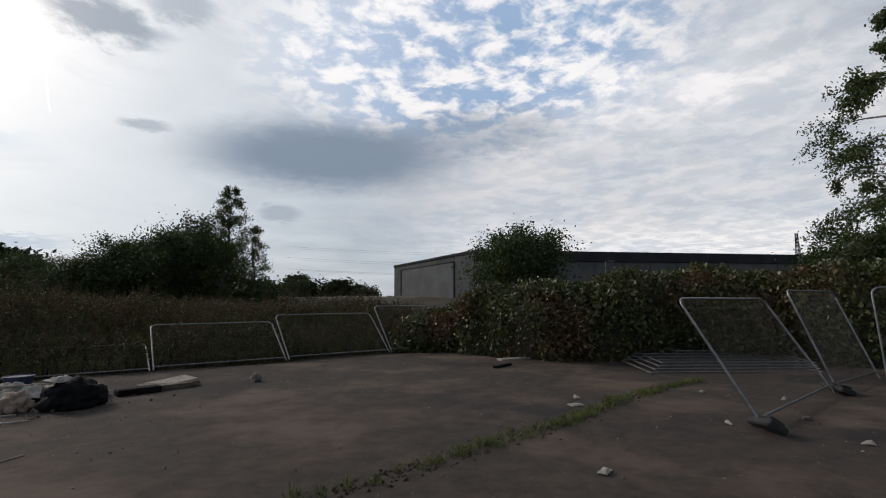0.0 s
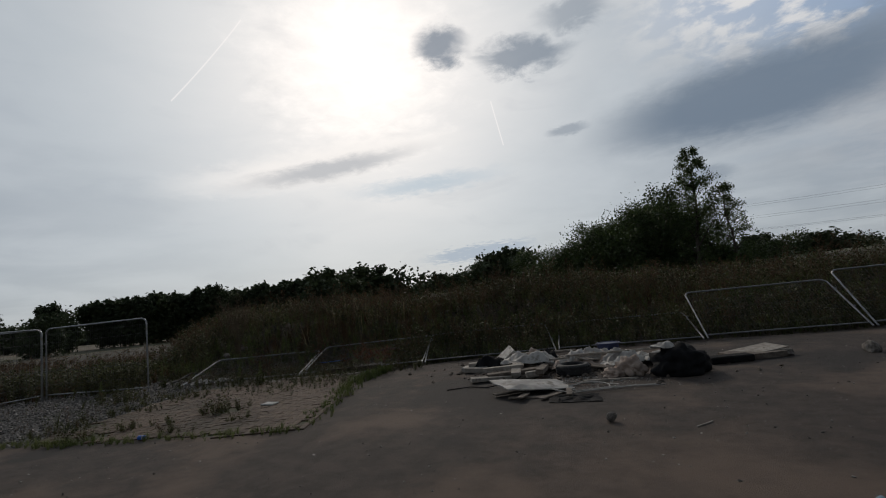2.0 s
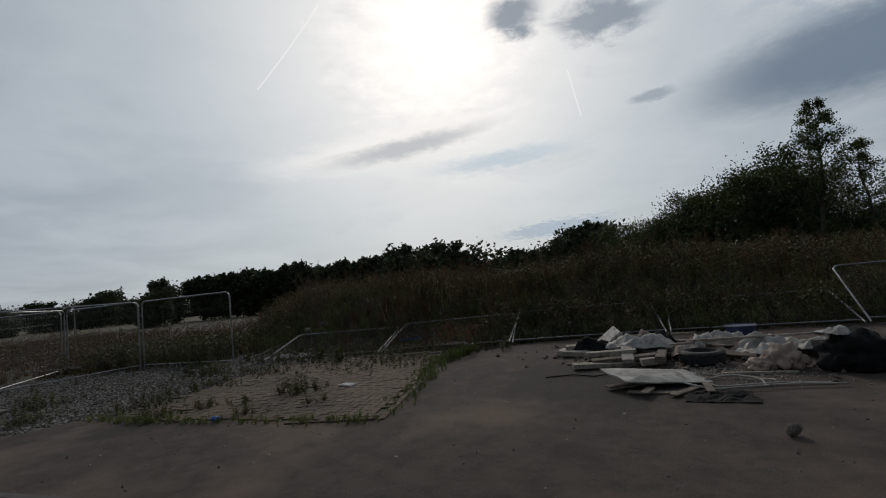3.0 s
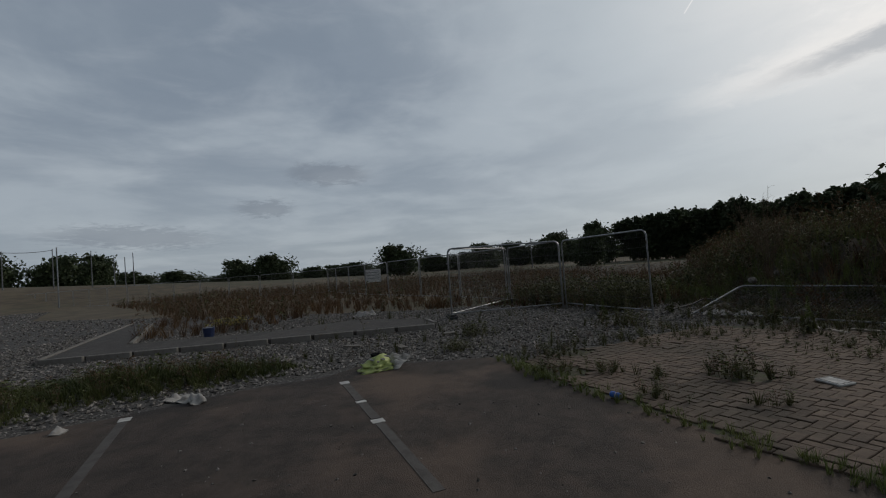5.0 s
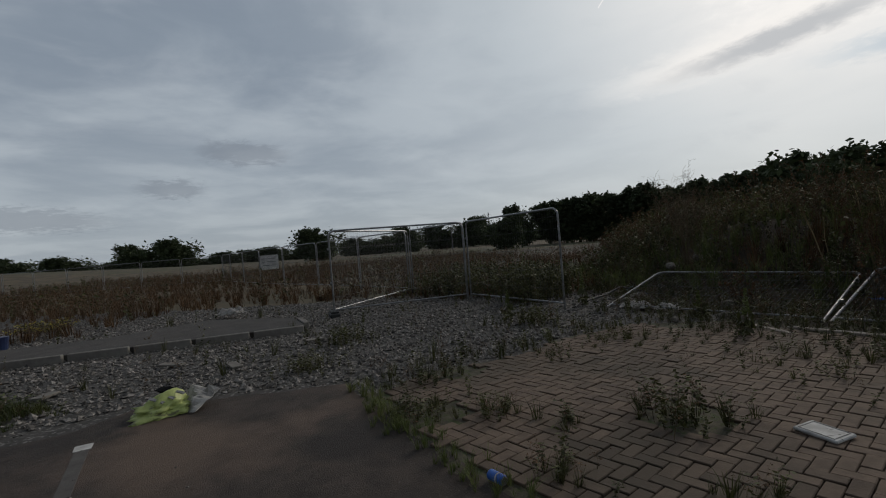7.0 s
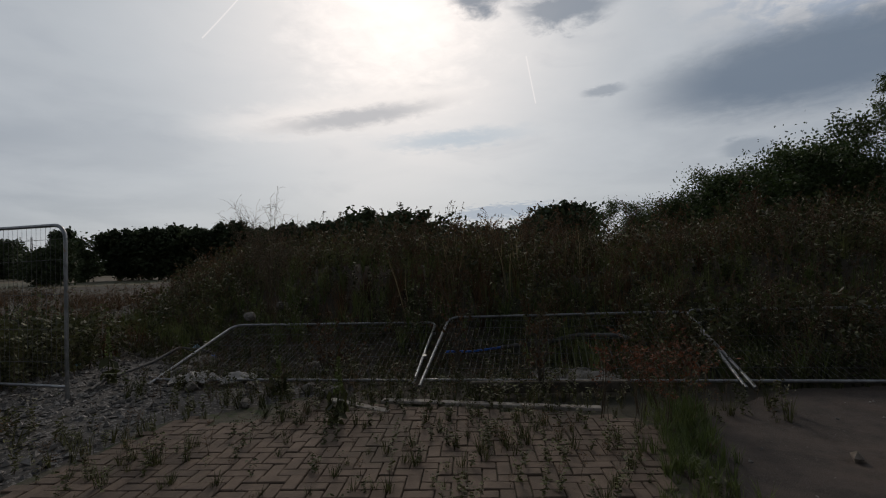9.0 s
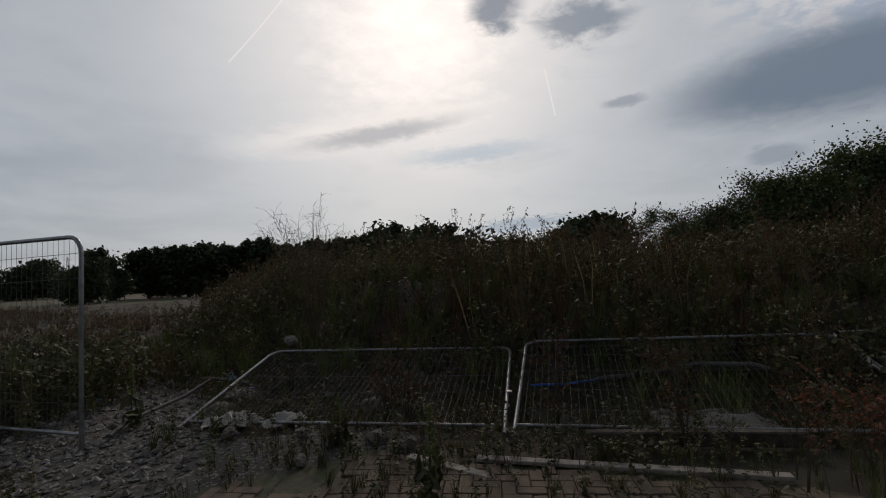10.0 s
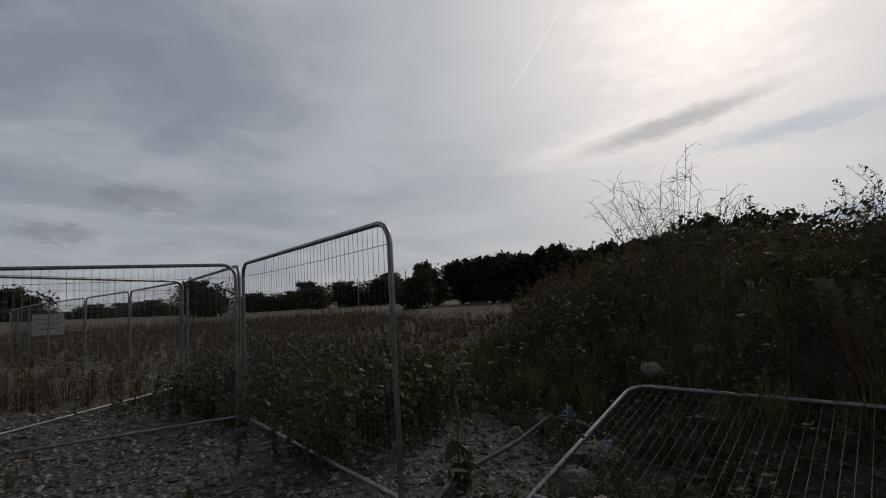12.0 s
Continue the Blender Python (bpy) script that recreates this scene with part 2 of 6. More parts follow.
M_BIRCH = material("birch_bark", (0.30, 0.28, 0.25), (0.42, 0.40, 0.37), 5.0, 0.85, 0.4, 30.0, spots=(0.06, 0.05, 0.045), spot_scale=6.0, spot_lo=0.52, spot_hi=0.6)
M_LEAF = material("tree_leaf", (0.036, 0.062, 0.016), (0.065, 0.095, 0.026), 0.7, 0.6, 0.0, island=0.35, transl=0.25)
M_LEAF_BIRCH = material("birch_leaf", (0.055, 0.085, 0.022), (0.085, 0.115, 0.035), 0.7, 0.6, 0.0, island=0.35, transl=0.3)
M_LEAF_FAR = material("far_leaf", (0.038, 0.055, 0.022), (0.06, 0.08, 0.032), 0.15, 0.8, 0.0, island=0.3, transl=0.15)
M_BRAMBLE = material("bramble_leaf", (0.054, 0.07, 0.021), (0.088, 0.104, 0.034), 0.8, 0.45, 0.0, island=0.5, big=(0.13, 0.075, 0.035), big_scale=0.35, transl=0.2)
M_STEM = material("dry_stem", (0.075, 0.052, 0.03), (0.15, 0.108, 0.065), 2.0, 0.9, 0.0, island=0.4)
M_WEED = material("weed_leaf", (0.048, 0.054, 0.016), (0.085, 0.086, 0.03), 0.6, 0.7, 0.0, island=0.55, transl=0.2)
M_WEED_BROWN = material("weed_brown", (0.078, 0.040, 0.018), (0.140, 0.080, 0.038), 0.6, 0.85, 0.0, island=0.5, transl=0.2)
M_SEED = material("pale_seed_head", (0.30, 0.27, 0.18), (0.45, 0.42, 0.28), 2.0, 0.9, 0.0, island=0.3, transl=0.2)
M_YELLOW = material("yellow_flower", (0.45, 0.36, 0.03), (0.6, 0.5, 0.06), 2.0, 0.8, 0.0, transl=0.2)
M_GRASS = material("grass_blade", (0.085, 0.115, 0.03), (0.16, 0.18, 0.06), 0.8, 0.7, 0.0, island=0.4, transl=0.3)
M_ISLE = material("island_grass", (0.050, 0.066, 0.018), (0.095, 0.105, 0.032), 0.9, 0.75, 0.0, island=0.45, transl=0.3)
M_GRASS_DRY = material("dry_grass", (0.22, 0.17, 0.09), (0.34, 0.27, 0.15), 0.8, 0.8, 0.0, island=0.3, transl=0.3)

# ---- mesh helpers ----
rng = np.random.default_rng(7)


class Bag:
    """Gathers vertices and faces of three or four corners."""

    def __init__(self):
        self.v, self.f, self.m, self.n = [], [], [], 0

    def add(self, v, f, m=0):
        v, f = np.asarray(v, float).reshape(-1, 3), np.asarray(f, int)
        self.v.append(v)
        self.f.append(f + self.n)
        self.m.append(np.full(len(f), m, int))
        self.n += len(v)
        return self

    def mesh(self, name, mats, smooth=False):
        me = bpy.data.meshes.new(name)
        v = np.concatenate(self.v)
        me.vertices.add(len(v))
        me.vertices.foreach_set("co", v.astype(np.float32).ravel())
        loops = np.concatenate([f.ravel() for f in self.f])
        sizes = np.concatenate([np.full(len(f), f.shape[1], int) for f in self.f])
        me.loops.add(len(loops))
        me.loops.foreach_set("vertex_index", loops.astype(np.int32))
        me.polygons.add(len(sizes))
        starts = np.concatenate([[0], np.cumsum(sizes)[:-1]])
        me.polygons.foreach_set("loop_start", starts.astype(np.int32))
        me.polygons.foreach_set("loop_total", sizes.astype(np.int32))
        me.polygons.foreach_set("material_index", np.concatenate(self.m).astype(np.int32))
        me.polygons.foreach_set("use_smooth", np.full(len(sizes), smooth))
        for m in mats:
            me.materials.append(m)
        me.update(calc_edges=True)
        return me


def tube(bag, pts, r, sides=6, m=0, cap=True):
    """A round bar along pts; r is one radius or one for each point."""
    pts = np.asarray(pts, float)
    r = np.broadcast_to(np.asarray(r, float), (len(pts),))
    d = np.gradient(pts, axis=0)
    d /= np.linalg.norm(d, axis=1, keepdims=True) + 1e-9
    ref = np.array([0.0, 0.0, 1.0]) if abs(d[:, 2]).mean() < 0.85 else np.array([1.0, 0.0, 0.0])
    a = np.cross(d, ref)
    a /= np.linalg.norm(a, axis=1, keepdims=True) + 1e-9
    b = np.cross(d, a)
    ang = np.arange(sides) * 2 * np.pi / sides
    ring = pts[:, None] + r[:, None, None] * (np.cos(ang)[None, :, None] * a[:, None] + np.sin(ang)[None, :, None] * b[:, None])
    i, j = np.meshgrid(np.arange(len(pts) - 1), np.arange(sides), indexing="ij")
    k = (j + 1) % sides
    f = np.stack([i * sides + j, i * sides + k, (i + 1) * sides + k, (i + 1) * sides + j], -1).reshape(-1, 4)
    bag.add(ring.reshape(-1, 3), f, m)
    if cap:
        for e in (0, len(pts) - 1):
            c = np.vstack([ring[e], pts[e]])
            q = np.arange(sides)
            bag.add(c, np.stack([q, (q + 1) % sides, np.full(sides, sides)], -1), m)
    return bag


def box(bag, sx, sy, sz, at=(0, 0, 0), bevel=0.006, m=0, turn=None):
    """A box with chamfered edges, standing on at."""
    bm = bmesh.new()
    bmesh.ops.create_cube(bm, size=1.0)
    for v in bm.verts:
        v.co = Vector((v.co.x * sx, v.co.y * sy, (v.co.z + 0.5) * sz))
    if bevel:
        bmesh.ops.bevel(bm, geom=bm.edges[:], offset=bevel, segments=1, affect="EDGES")
    bmesh.ops.triangulate(bm, faces=bm.faces[:])
    bm.verts.index_update()
    v = np.array([(turn @ q.co if turn else q.co)[:] for q in bm.verts]) + np.array(at)
    f = np.array([[q.index for q in p.verts] for p in bm.faces])
    bm.free()
    return bag.add(v, f, m)


def part(name, bag, mats, parent, label="", smooth=False, kind=""):
    ob = new(name, bag.mesh(name, mats if isinstance(mats, (list, tuple)) else [mats], smooth))
    ob.parent = parent
    return tagged(ob, label, kind=kind)


def single(name, bag, mats, label, category, m=None, smooth=False, kind="", group=""):
    ob = new(name, bag.mesh(name, mats if isinstance(mats, (list, tuple)) else [mats], smooth))
    if m is not None:
        ob.matrix_world = m
    return tagged(ob, label, category, group, kind)


def thing(name, label, category, m=None, group="", kind=""):
    ob = new(name)
    ob.empty_display_size = 0.1
    if m is not None:
        ob.matrix_world = m
    return tagged(ob, label, category, group, kind)


def sstep(x, lo, hi):
    t = np.clip((np.asarray(x, float) - lo) / (hi - lo), 0, 1)
    return t * t * (3 - 2 * t)


# ---- the lie of the land ----
ALONG, BEHIND, MARK = np.array([0.923, 0.385]), np.array([-0.385, 0.923]), np.array([-16.15, 8.96])


def rise(x, y=0.0):
    """The yard is level."""
    return np.zeros_like(np.asarray(x, float))


def wave(x, y, s, seed=0.0):
    return np.sin(x * s + 1.3 + seed) * np.cos(y * s * 0.83 - 0.7 + seed) + 0.5 * np.sin(x * s * 2.1 - y * s * 1.7 + seed * 2)


def land(x, y):
    """Height of the open ground."""
    x, y = np.asarray(x, float), np.asarray(y, float)
    u = (x - MARK[0]) * BEHIND[0] + (y - MARK[1]) * BEHIND[1]
    s = (x - MARK[0]) * ALONG[0] + (y - MARK[1]) * ALONG[1]
    foot = 0.5 + 0.62 * np.maximum(0, -3.0 - s)
    top = 1.30 + 0.16 * wave(x, y, 0.45) - 0.25 * sstep(s, 6, 20)
    bank = top * sstep(u, foot, foot + 4.2) - 0.35 * sstep(u, 10, 22)
    bank = bank * sstep(s, -16, -9) + 0.05 * wave(x, y, 1.7) * sstep(u, foot, foot + 1.0)
    bank = np.where(u > foot, bank, 0.0)
    cx, cy = x + 7.0, y - 3.0
    r, az_ = np.hypot(cx, cy), np.degrees(np.arctan2(-cx, cy))
    hill = np.clip((az_ - 102) / 36 * 3.4 + 0.6, 0.0, 4.3) * ((az_ > 60) & (az_ < 178)) * sstep(r, 62, 108)
    far = 2.2 * sstep(r, 40, 75) * ((az_ > -80) & (az_ < 60))
    return -0.05 + bank + hill + far + rise(x, y) * (r < 60)


def lay(x, y, z=0.0):
    """A place on the ground of the yard."""
    return Vector((x, y, float(rise(x, y)) + z))


rings = np.concatenate([[0.0], 1.2 * 1.045 ** np.arange(178)])
secs = np.linspace(0, 2 * np.pi, 289)[:-1]
RR, SS = np.meshgrid(rings, secs, indexing="ij")
GX, GY = -8 - RR * np.sin(SS), 8 + RR * np.cos(SS)
gi, gj = np.meshgrid(np.arange(len(rings) - 1), np.arange(len(secs)), indexing="ij")
gk = (gj + 1) % len(secs)
gf = np.stack([gi * 288 + gj, gi * 288 + gk, (gi + 1) * 288 + gk, (gi + 1) * 288 + gj], -1).reshape(-1, 4)[:, ::-1]
far_face = (RR[:-1].ravel() > 62) | ((GY[:-1].ravel() < 4.0) & (GX[:-1].ravel() < -24))
bag = Bag()
gv = np.stack([GX, GY, land(GX, GY)], -1).reshape(-1, 3)
bag.add(gv, gf)
bag.m[-1] = far_face.astype(int)
single("ground", bag, [M_SOIL, M_FIELD], "dark soil bank and pale dry grass field beyond", "ground", smooth=True, kind="structure")


def sheet(name, outline, mat, z, label, category, cuts=(), step=0.35, jitter=0.05, depth=0.06, lift=rise):
    """A flat layer with an uneven edge that follows the yard's slope."""
    r2 = random.Random(len(outline) * 7 + int(z * 1000))
    pts = []
    for a, b in zip(outline, outline[1:] + outline[:1]):
        n = max(1, int(math.dist(a, b) / step)) if math.dist(a, b) < 26 else 1
        for i in range(n):
            t = i / n
            j = jitter if n > 1 else 0
            pts.append((a[0] + (b[0] - a[0]) * t + r2.uniform(-j, j), a[1] + (b[1] - a[1]) * t + r2.uniform(-j, j)))
    bm = bmesh.new()
    bm.faces.new([bm.verts.new((x, y, 0)) for x, y in pts])
    for c in cuts:
        bmesh.ops.bisect_plane(bm, geom=bm.verts[:] + bm.edges[:] + bm.faces[:], plane_co=(c, 0, 0), plane_no=(1, 0, 0))
    bmesh.ops.triangulate(bm, faces=bm.faces[:])
    rim = [e for e in bm.edges if e.is_boundary]
    for v in bm.verts:
        v.co.z = float(lift(v.co.x, v.co.y)) + z
    low = bmesh.ops.extrude_edge_only(bm, edges=rim)["geom"]
    for v in low:
        if isinstance(v, bmesh.types.BMVert):
            v.co.z -= depth
    bmesh.ops.recalc_face_normals(bm, faces=bm.faces[:])
    me = bpy.data.meshes.new(name)
    bm.to_mesh(me)
    bm.free()
    me.materials.append(mat)
    return tagged(new(name, me), label, category, kind="structure")


PAVE = [(-11.10, 4.58), (-12.34, 6.67), (-13.12, 7.68), (-13.43, 9.03), (-14.01, 9.05), (-15.79, 8.39), (-16.98, 8.03), (-17.51, 6.80), (-16.95, 5.46), (-16.43, 4.71), (-16.12, 3.53), (-15.50, 2.94), (-14.40, 3.18), (-13.06, 3.75), (-11.98, 4.15)]
YARD = [(-11.10, 4.58), (-12.34, 6.67), (-13.12, 7.68), (-13.43, 9.03), (-12.73, 10.63), (-9.45, 12.91), (-6.29, 13.46), (-2.90, 14.00), (0.42, 15.25), (3.22, 14.92), (4.41, 12.56), (6.32, 11.35), (9.04, 10.79), (10.96, 8.93), (12.63, 6.59), (40, 4), (40, -40), (-10.57, -42.17), (-12.42, -4.40), (-13.74, -2.78), (-14.31, -1.89), (-15.05, -0.96), (-15.54, 0.10), (-16.10, 0.41), (-16.04, 2.62), (-14.40, 3.18), (-13.06, 3.75), (-11.98, 4.15)]
sheet("asphalt_yard", YARD, M_ASPHALT, 0.0, "worn grey-brown asphalt yard with stains and grit", "asphalt")
GRAVEL = [(-12.59, -4.48), (-13.95, -2.77), (-15.20, -0.95), (-16.18, 0.32), (-16.13, 2.62), (-15.41, 2.88), (-16.21, 3.64), (-16.56, 4.77), (-17.04, 5.44), (-17.65, 6.86), (-18.61, 7.41), (-19.82, 8.42), (-21.71, 7.86), (-23.18, 6.28), (-25.51, 3.14), (-25.60, 1.20), (-27.40, -3.10), (-31.50, -10.90), (-39.30, -25.41), (-54.41, -36.87), (-62, -66), (-30, -66), (-10.57, -42.17)]
WIDE = [(-11.56, -4.50), (-13.12, -2.78), (-14.32, -0.99), (-15.12, 1.30), (-14.58, 2.73), (-14.10, 4.42), (-15.43, 6.49), (-17.01, 8.65)] + GRAVEL[10:-1] + [(-9.62, -42.15)]
sheet("gravel_bed", WIDE, M_GRAVEL, -0.008, "loose grey crushed stone spread over the ground", "gravel", jitter=0.12, depth=0.05)
BED = [(-10.78, 4.53), (-12.06, 6.75), (-12.78, 7.74), (-13.17, 9.08)] + PAVE[4:11] + [(-15.49, 2.63), (-14.40, 2.82), (-13.09, 3.40), (-12.06, 3.80)]
sheet("paver_bed", BED, M_JOINT, -0.004, "dark sandy bed with moss between paving bricks", "paving", jitter=0.04)

# ---- site fencing ----
def fence_panel():
    """A mesh site-fence panel, 3.45 by 2.0 m, standing on its origin at the middle of its foot."""
    w, h, r, c = 1.725, 2.0, 0.021, 0.16
    top = thing("site_fence", "grey galvanised mesh site fence panel with tubular frame", "fence", group="site fence panels")
    arc = [math.pi * i / 10 for i in range(6)]
    rail = [(-w + c - c * math.cos(a), 0, h - c + c * math.sin(a)) for a in arc] + [(w - c + c * math.sin(a), 0, h - c + c * math.cos(a)) for a in arc]
    part("top_rail", tube(Bag(), rail, r, 8), M_STEEL, top, smooth=True)
    for x in (-w, w):
        part("post", tube(Bag(), [(x, 0, 0), (x, 0, h - c)], r, 8), M_STEEL, top, smooth=True)
    part("bottom_rail", tube(Bag(), [(-w, 0, 0.14), (w, 0, 0.14)], r * 0.85, 8), M_STEEL, top, smooth=True)
    for z in (0.42, 0.8, 1.2, 1.6, 1.84):
        b = tube(Bag(), [(-w, 0, z), (-w / 3, 0.003, z - 0.012), (w / 3, 0.002, z - 0.012), (w, 0, z)], 0.0026, 4)
        part("cross_wire", b, M_WIRE, top)
    b = Bag()
    n = 46
    for i in range(1, n):
        x = -w + 2 * w * i / n
        d = abs(abs(x) - w)
        hi = h if d > c else h - c + math.sqrt(max(0, c * c - (c - d) ** 2))
        tube(b, [(x, 0.004, 0.14), (x + 0.004 * math.sin(i), 0.004, 1.0), (x, 0.004, hi)], 0.0018, 3, cap=False)
    part("wire_mesh", b, M_WIRE, top, kind="stuff")
    for z in (0.75, 1.55):
        part("clamp", box(Bag(), 0.07, 0.05, 0.05, (w + 0.02, 0, z), 0.006), M_STEEL, top)
    return top


PANEL = fence_panel()
STOOD = []


def stand(a, b, high=None, back=None, place=copy_thing, za=0.0, zb=0.0, label=""):
    """A panel with its feet at a and b; high: the height of its top where it leans over to the side of back."""
    a, b = Vector((*a, za)), Vector((*b, zb))
    ex = (b - a).normalized()
    up = Vector((0, 0, 1))
    if high is not None:
        s = Vector((*back, 0))
        s = (s - s.project(ex)).normalized()
        k = min(0.999, high / 2.0)
        up = s * math.sqrt(1 - k * k) + Vector((0, 0, k))
        up = (up - up.project(ex)).normalized()
    ey = up.cross(ex).normalized()
    m = Matrix((ex, ey, up)).transposed().to_4x4()
    m.translation = (a + b) / 2
    m = m @ Matrix.Diagonal(((b - a).length / 3.47, 1, 1, 1))
    if STOOD:
        ob = copy_thing(PANEL, m)
        ob.matrix_world = m
    else:
        ob = PANEL
        STOOD.append(1)
        ob.matrix_world = m
    if label:
        ob["label"] = label
    return ob


FEET = [(-19.27, 7.38), (-16.17, 8.96), (-12.94, 10.33), (-9.82, 11.92), (-6.50, 13.00), (-3.22, 14.09), (0.09, 15.23), (3.30, 16.45)]
FALLEN = "fallen mesh fence panel lying back on the weedy bank"
for i, high in enumerate((0.48, 0.56, 0.58, 0.55, 1.08, 1.30, 1.55)):
    a, b = Vector(FEET[i]), Vector(FEET[i + 1])
    g = (b - a).normalized() * 0.035
    stand(a + g, b - g, high, BEHIND, za=0.06 if i > 1 else 0.0, zb=0.06 if i > 0 else 0.0, label=FALLEN if i < 4 else "mesh fence panel leaning back into tall weeds")
HP, G2, BE, CE = (-19.38, 6.62), (-22.67, 5.42), (-22.05, 2.02), (-25.95, 4.25)
UPRIGHT = "upright grey mesh fence panel standing on gravel"
stand(HP, (G2[0] + 0.05, G2[1] + 0.02), label=UPRIGHT)
stand((G2[0], G2[1] - 0.06), BE, label=UPRIGHT)
stand((G2[0] - 0.06, G2[1] - 0.03), CE, label=UPRIGHT)
stand((BE[0] - 0.06, BE[1]), (CE[0] + 0.03, CE[1] - 0.06), label=UPRIGHT)
run = [(-26.0, 4.15), (-29.2, 2.5), (-32.3, 0.6), (-35.3, -1.4), (-38.4, -3.2), (-41.6, -4.9), (-45.0, -6.6), (-48.2, -8.0)]
for a, b in zip(run, run[1:]):
    d = (Vector(b) - Vector(a)).normalized() * 0.05
    stand(Vector(a) + d, Vector(b) - d, label="distant mesh fence panel standing among brown weeds")
x0, y0 = -48.2, -8.0
for i in range(14):
    x1, y1 = x0 - 1.0 - 0.1 * i, y0 - 3.3
    stand((x0, y0 - 0.05), (x1, y1 + 0.05), za=-0.02, zb=-0.02, label="distant mesh fence panel across the dry field")
    x0, y0 = x1, y1
# by the brambles, on the rising side of the yard
stand((2.82, 3.93), (6.36, 5.40), 1.72, (-1.0, 0.55), za=0.02, zb=0.02, label="mesh fence panel tipped over on two rubber feet")
stand((6.49, 5.43), (8.97, 6.21), 1.88, (-1.0, 0.6), za=0.02, zb=0.02, label="mesh fence panel leaning against the brambles")
stand((9.07, 6.14), (12.23, 3.81), 1.98, (0.3, 1.0), za=0.0, zb=0.0, label="mesh fence panel standing against the brambles")
for i in range(4):
    dx_, dy_ = 0.18 * i, 0.17 * i
    ob = stand((4.92 + dx_ * 1.5, 8.42 + dy_), (8.73 + dx_, 7.20 + dy_), 0.08 + 0.01 * i, (0.1, 1.0), za=0.03 + 0.045 * i, zb=0.03 + 0.045 * i, label="loose fence panel stacked flat on the asphalt")


def fence_foot(m):
    """A black recycled-rubber block with two sockets."""
    top = thing("fence_foot", "black rubber fence foot block on the ground", "fence foot", m, "fence feet")
    b = Bag()
    box(b, 0.72, 0.23, 0.10, (0, 0, 0), 0.02)
    box(b, 0.50, 0.19, 0.045, (0, 0, 0.10), 0.015)
    part("block", b, M_RUBBER, top)
    for x in (-0.16, 0.16):
        part("socket", tube(Bag(), [(x, 0, 0.14), (x, 0, 0.152)], 0.028, 10), M_STEEL, top)
    return top


FOOT = fence_foot(pose(2.79, 3.91, 0.04, 35, 10, 60))
copy_thing(FOOT, pose(6.50, 5.46, 0.03, 20, 0, 60))
copy_thing(FOOT, pose(BE[0], BE[1], -0.02, 0, 0, 10))
copy_thing(FOOT, pose(CE[0], CE[1], -0.02, 0, 0, 70))

# ---- trees ----
def leaf_cards(bag, centres, size, r, m=0, droop=0.0):
    """One small pointed leaf, of four corners, at each centre."""
    n = len(centres)
    d = r.normal(size=(n, 3))
    d[:, 2] -= droop
    d /= np.linalg.norm(d, axis=1, keepdims=True)
    e = np.cross(d, r.normal(size=(n, 3)))
    e /= np.linalg.norm(e, axis=1, keepdims=True)
    s = size * r.uniform(0.65, 1.35, (n, 1))
    c = np.asarray(centres)
    v = np.stack([c - d * s * 0.5, c + e * s * 0.30 - d * s * 0.05, c + d * s * 0.55, c - e * s * 0.30 - d * s * 0.05], 1)
    bag.add(v.reshape(-1, 3), np.arange(4 * n).reshape(-1, 4), m)


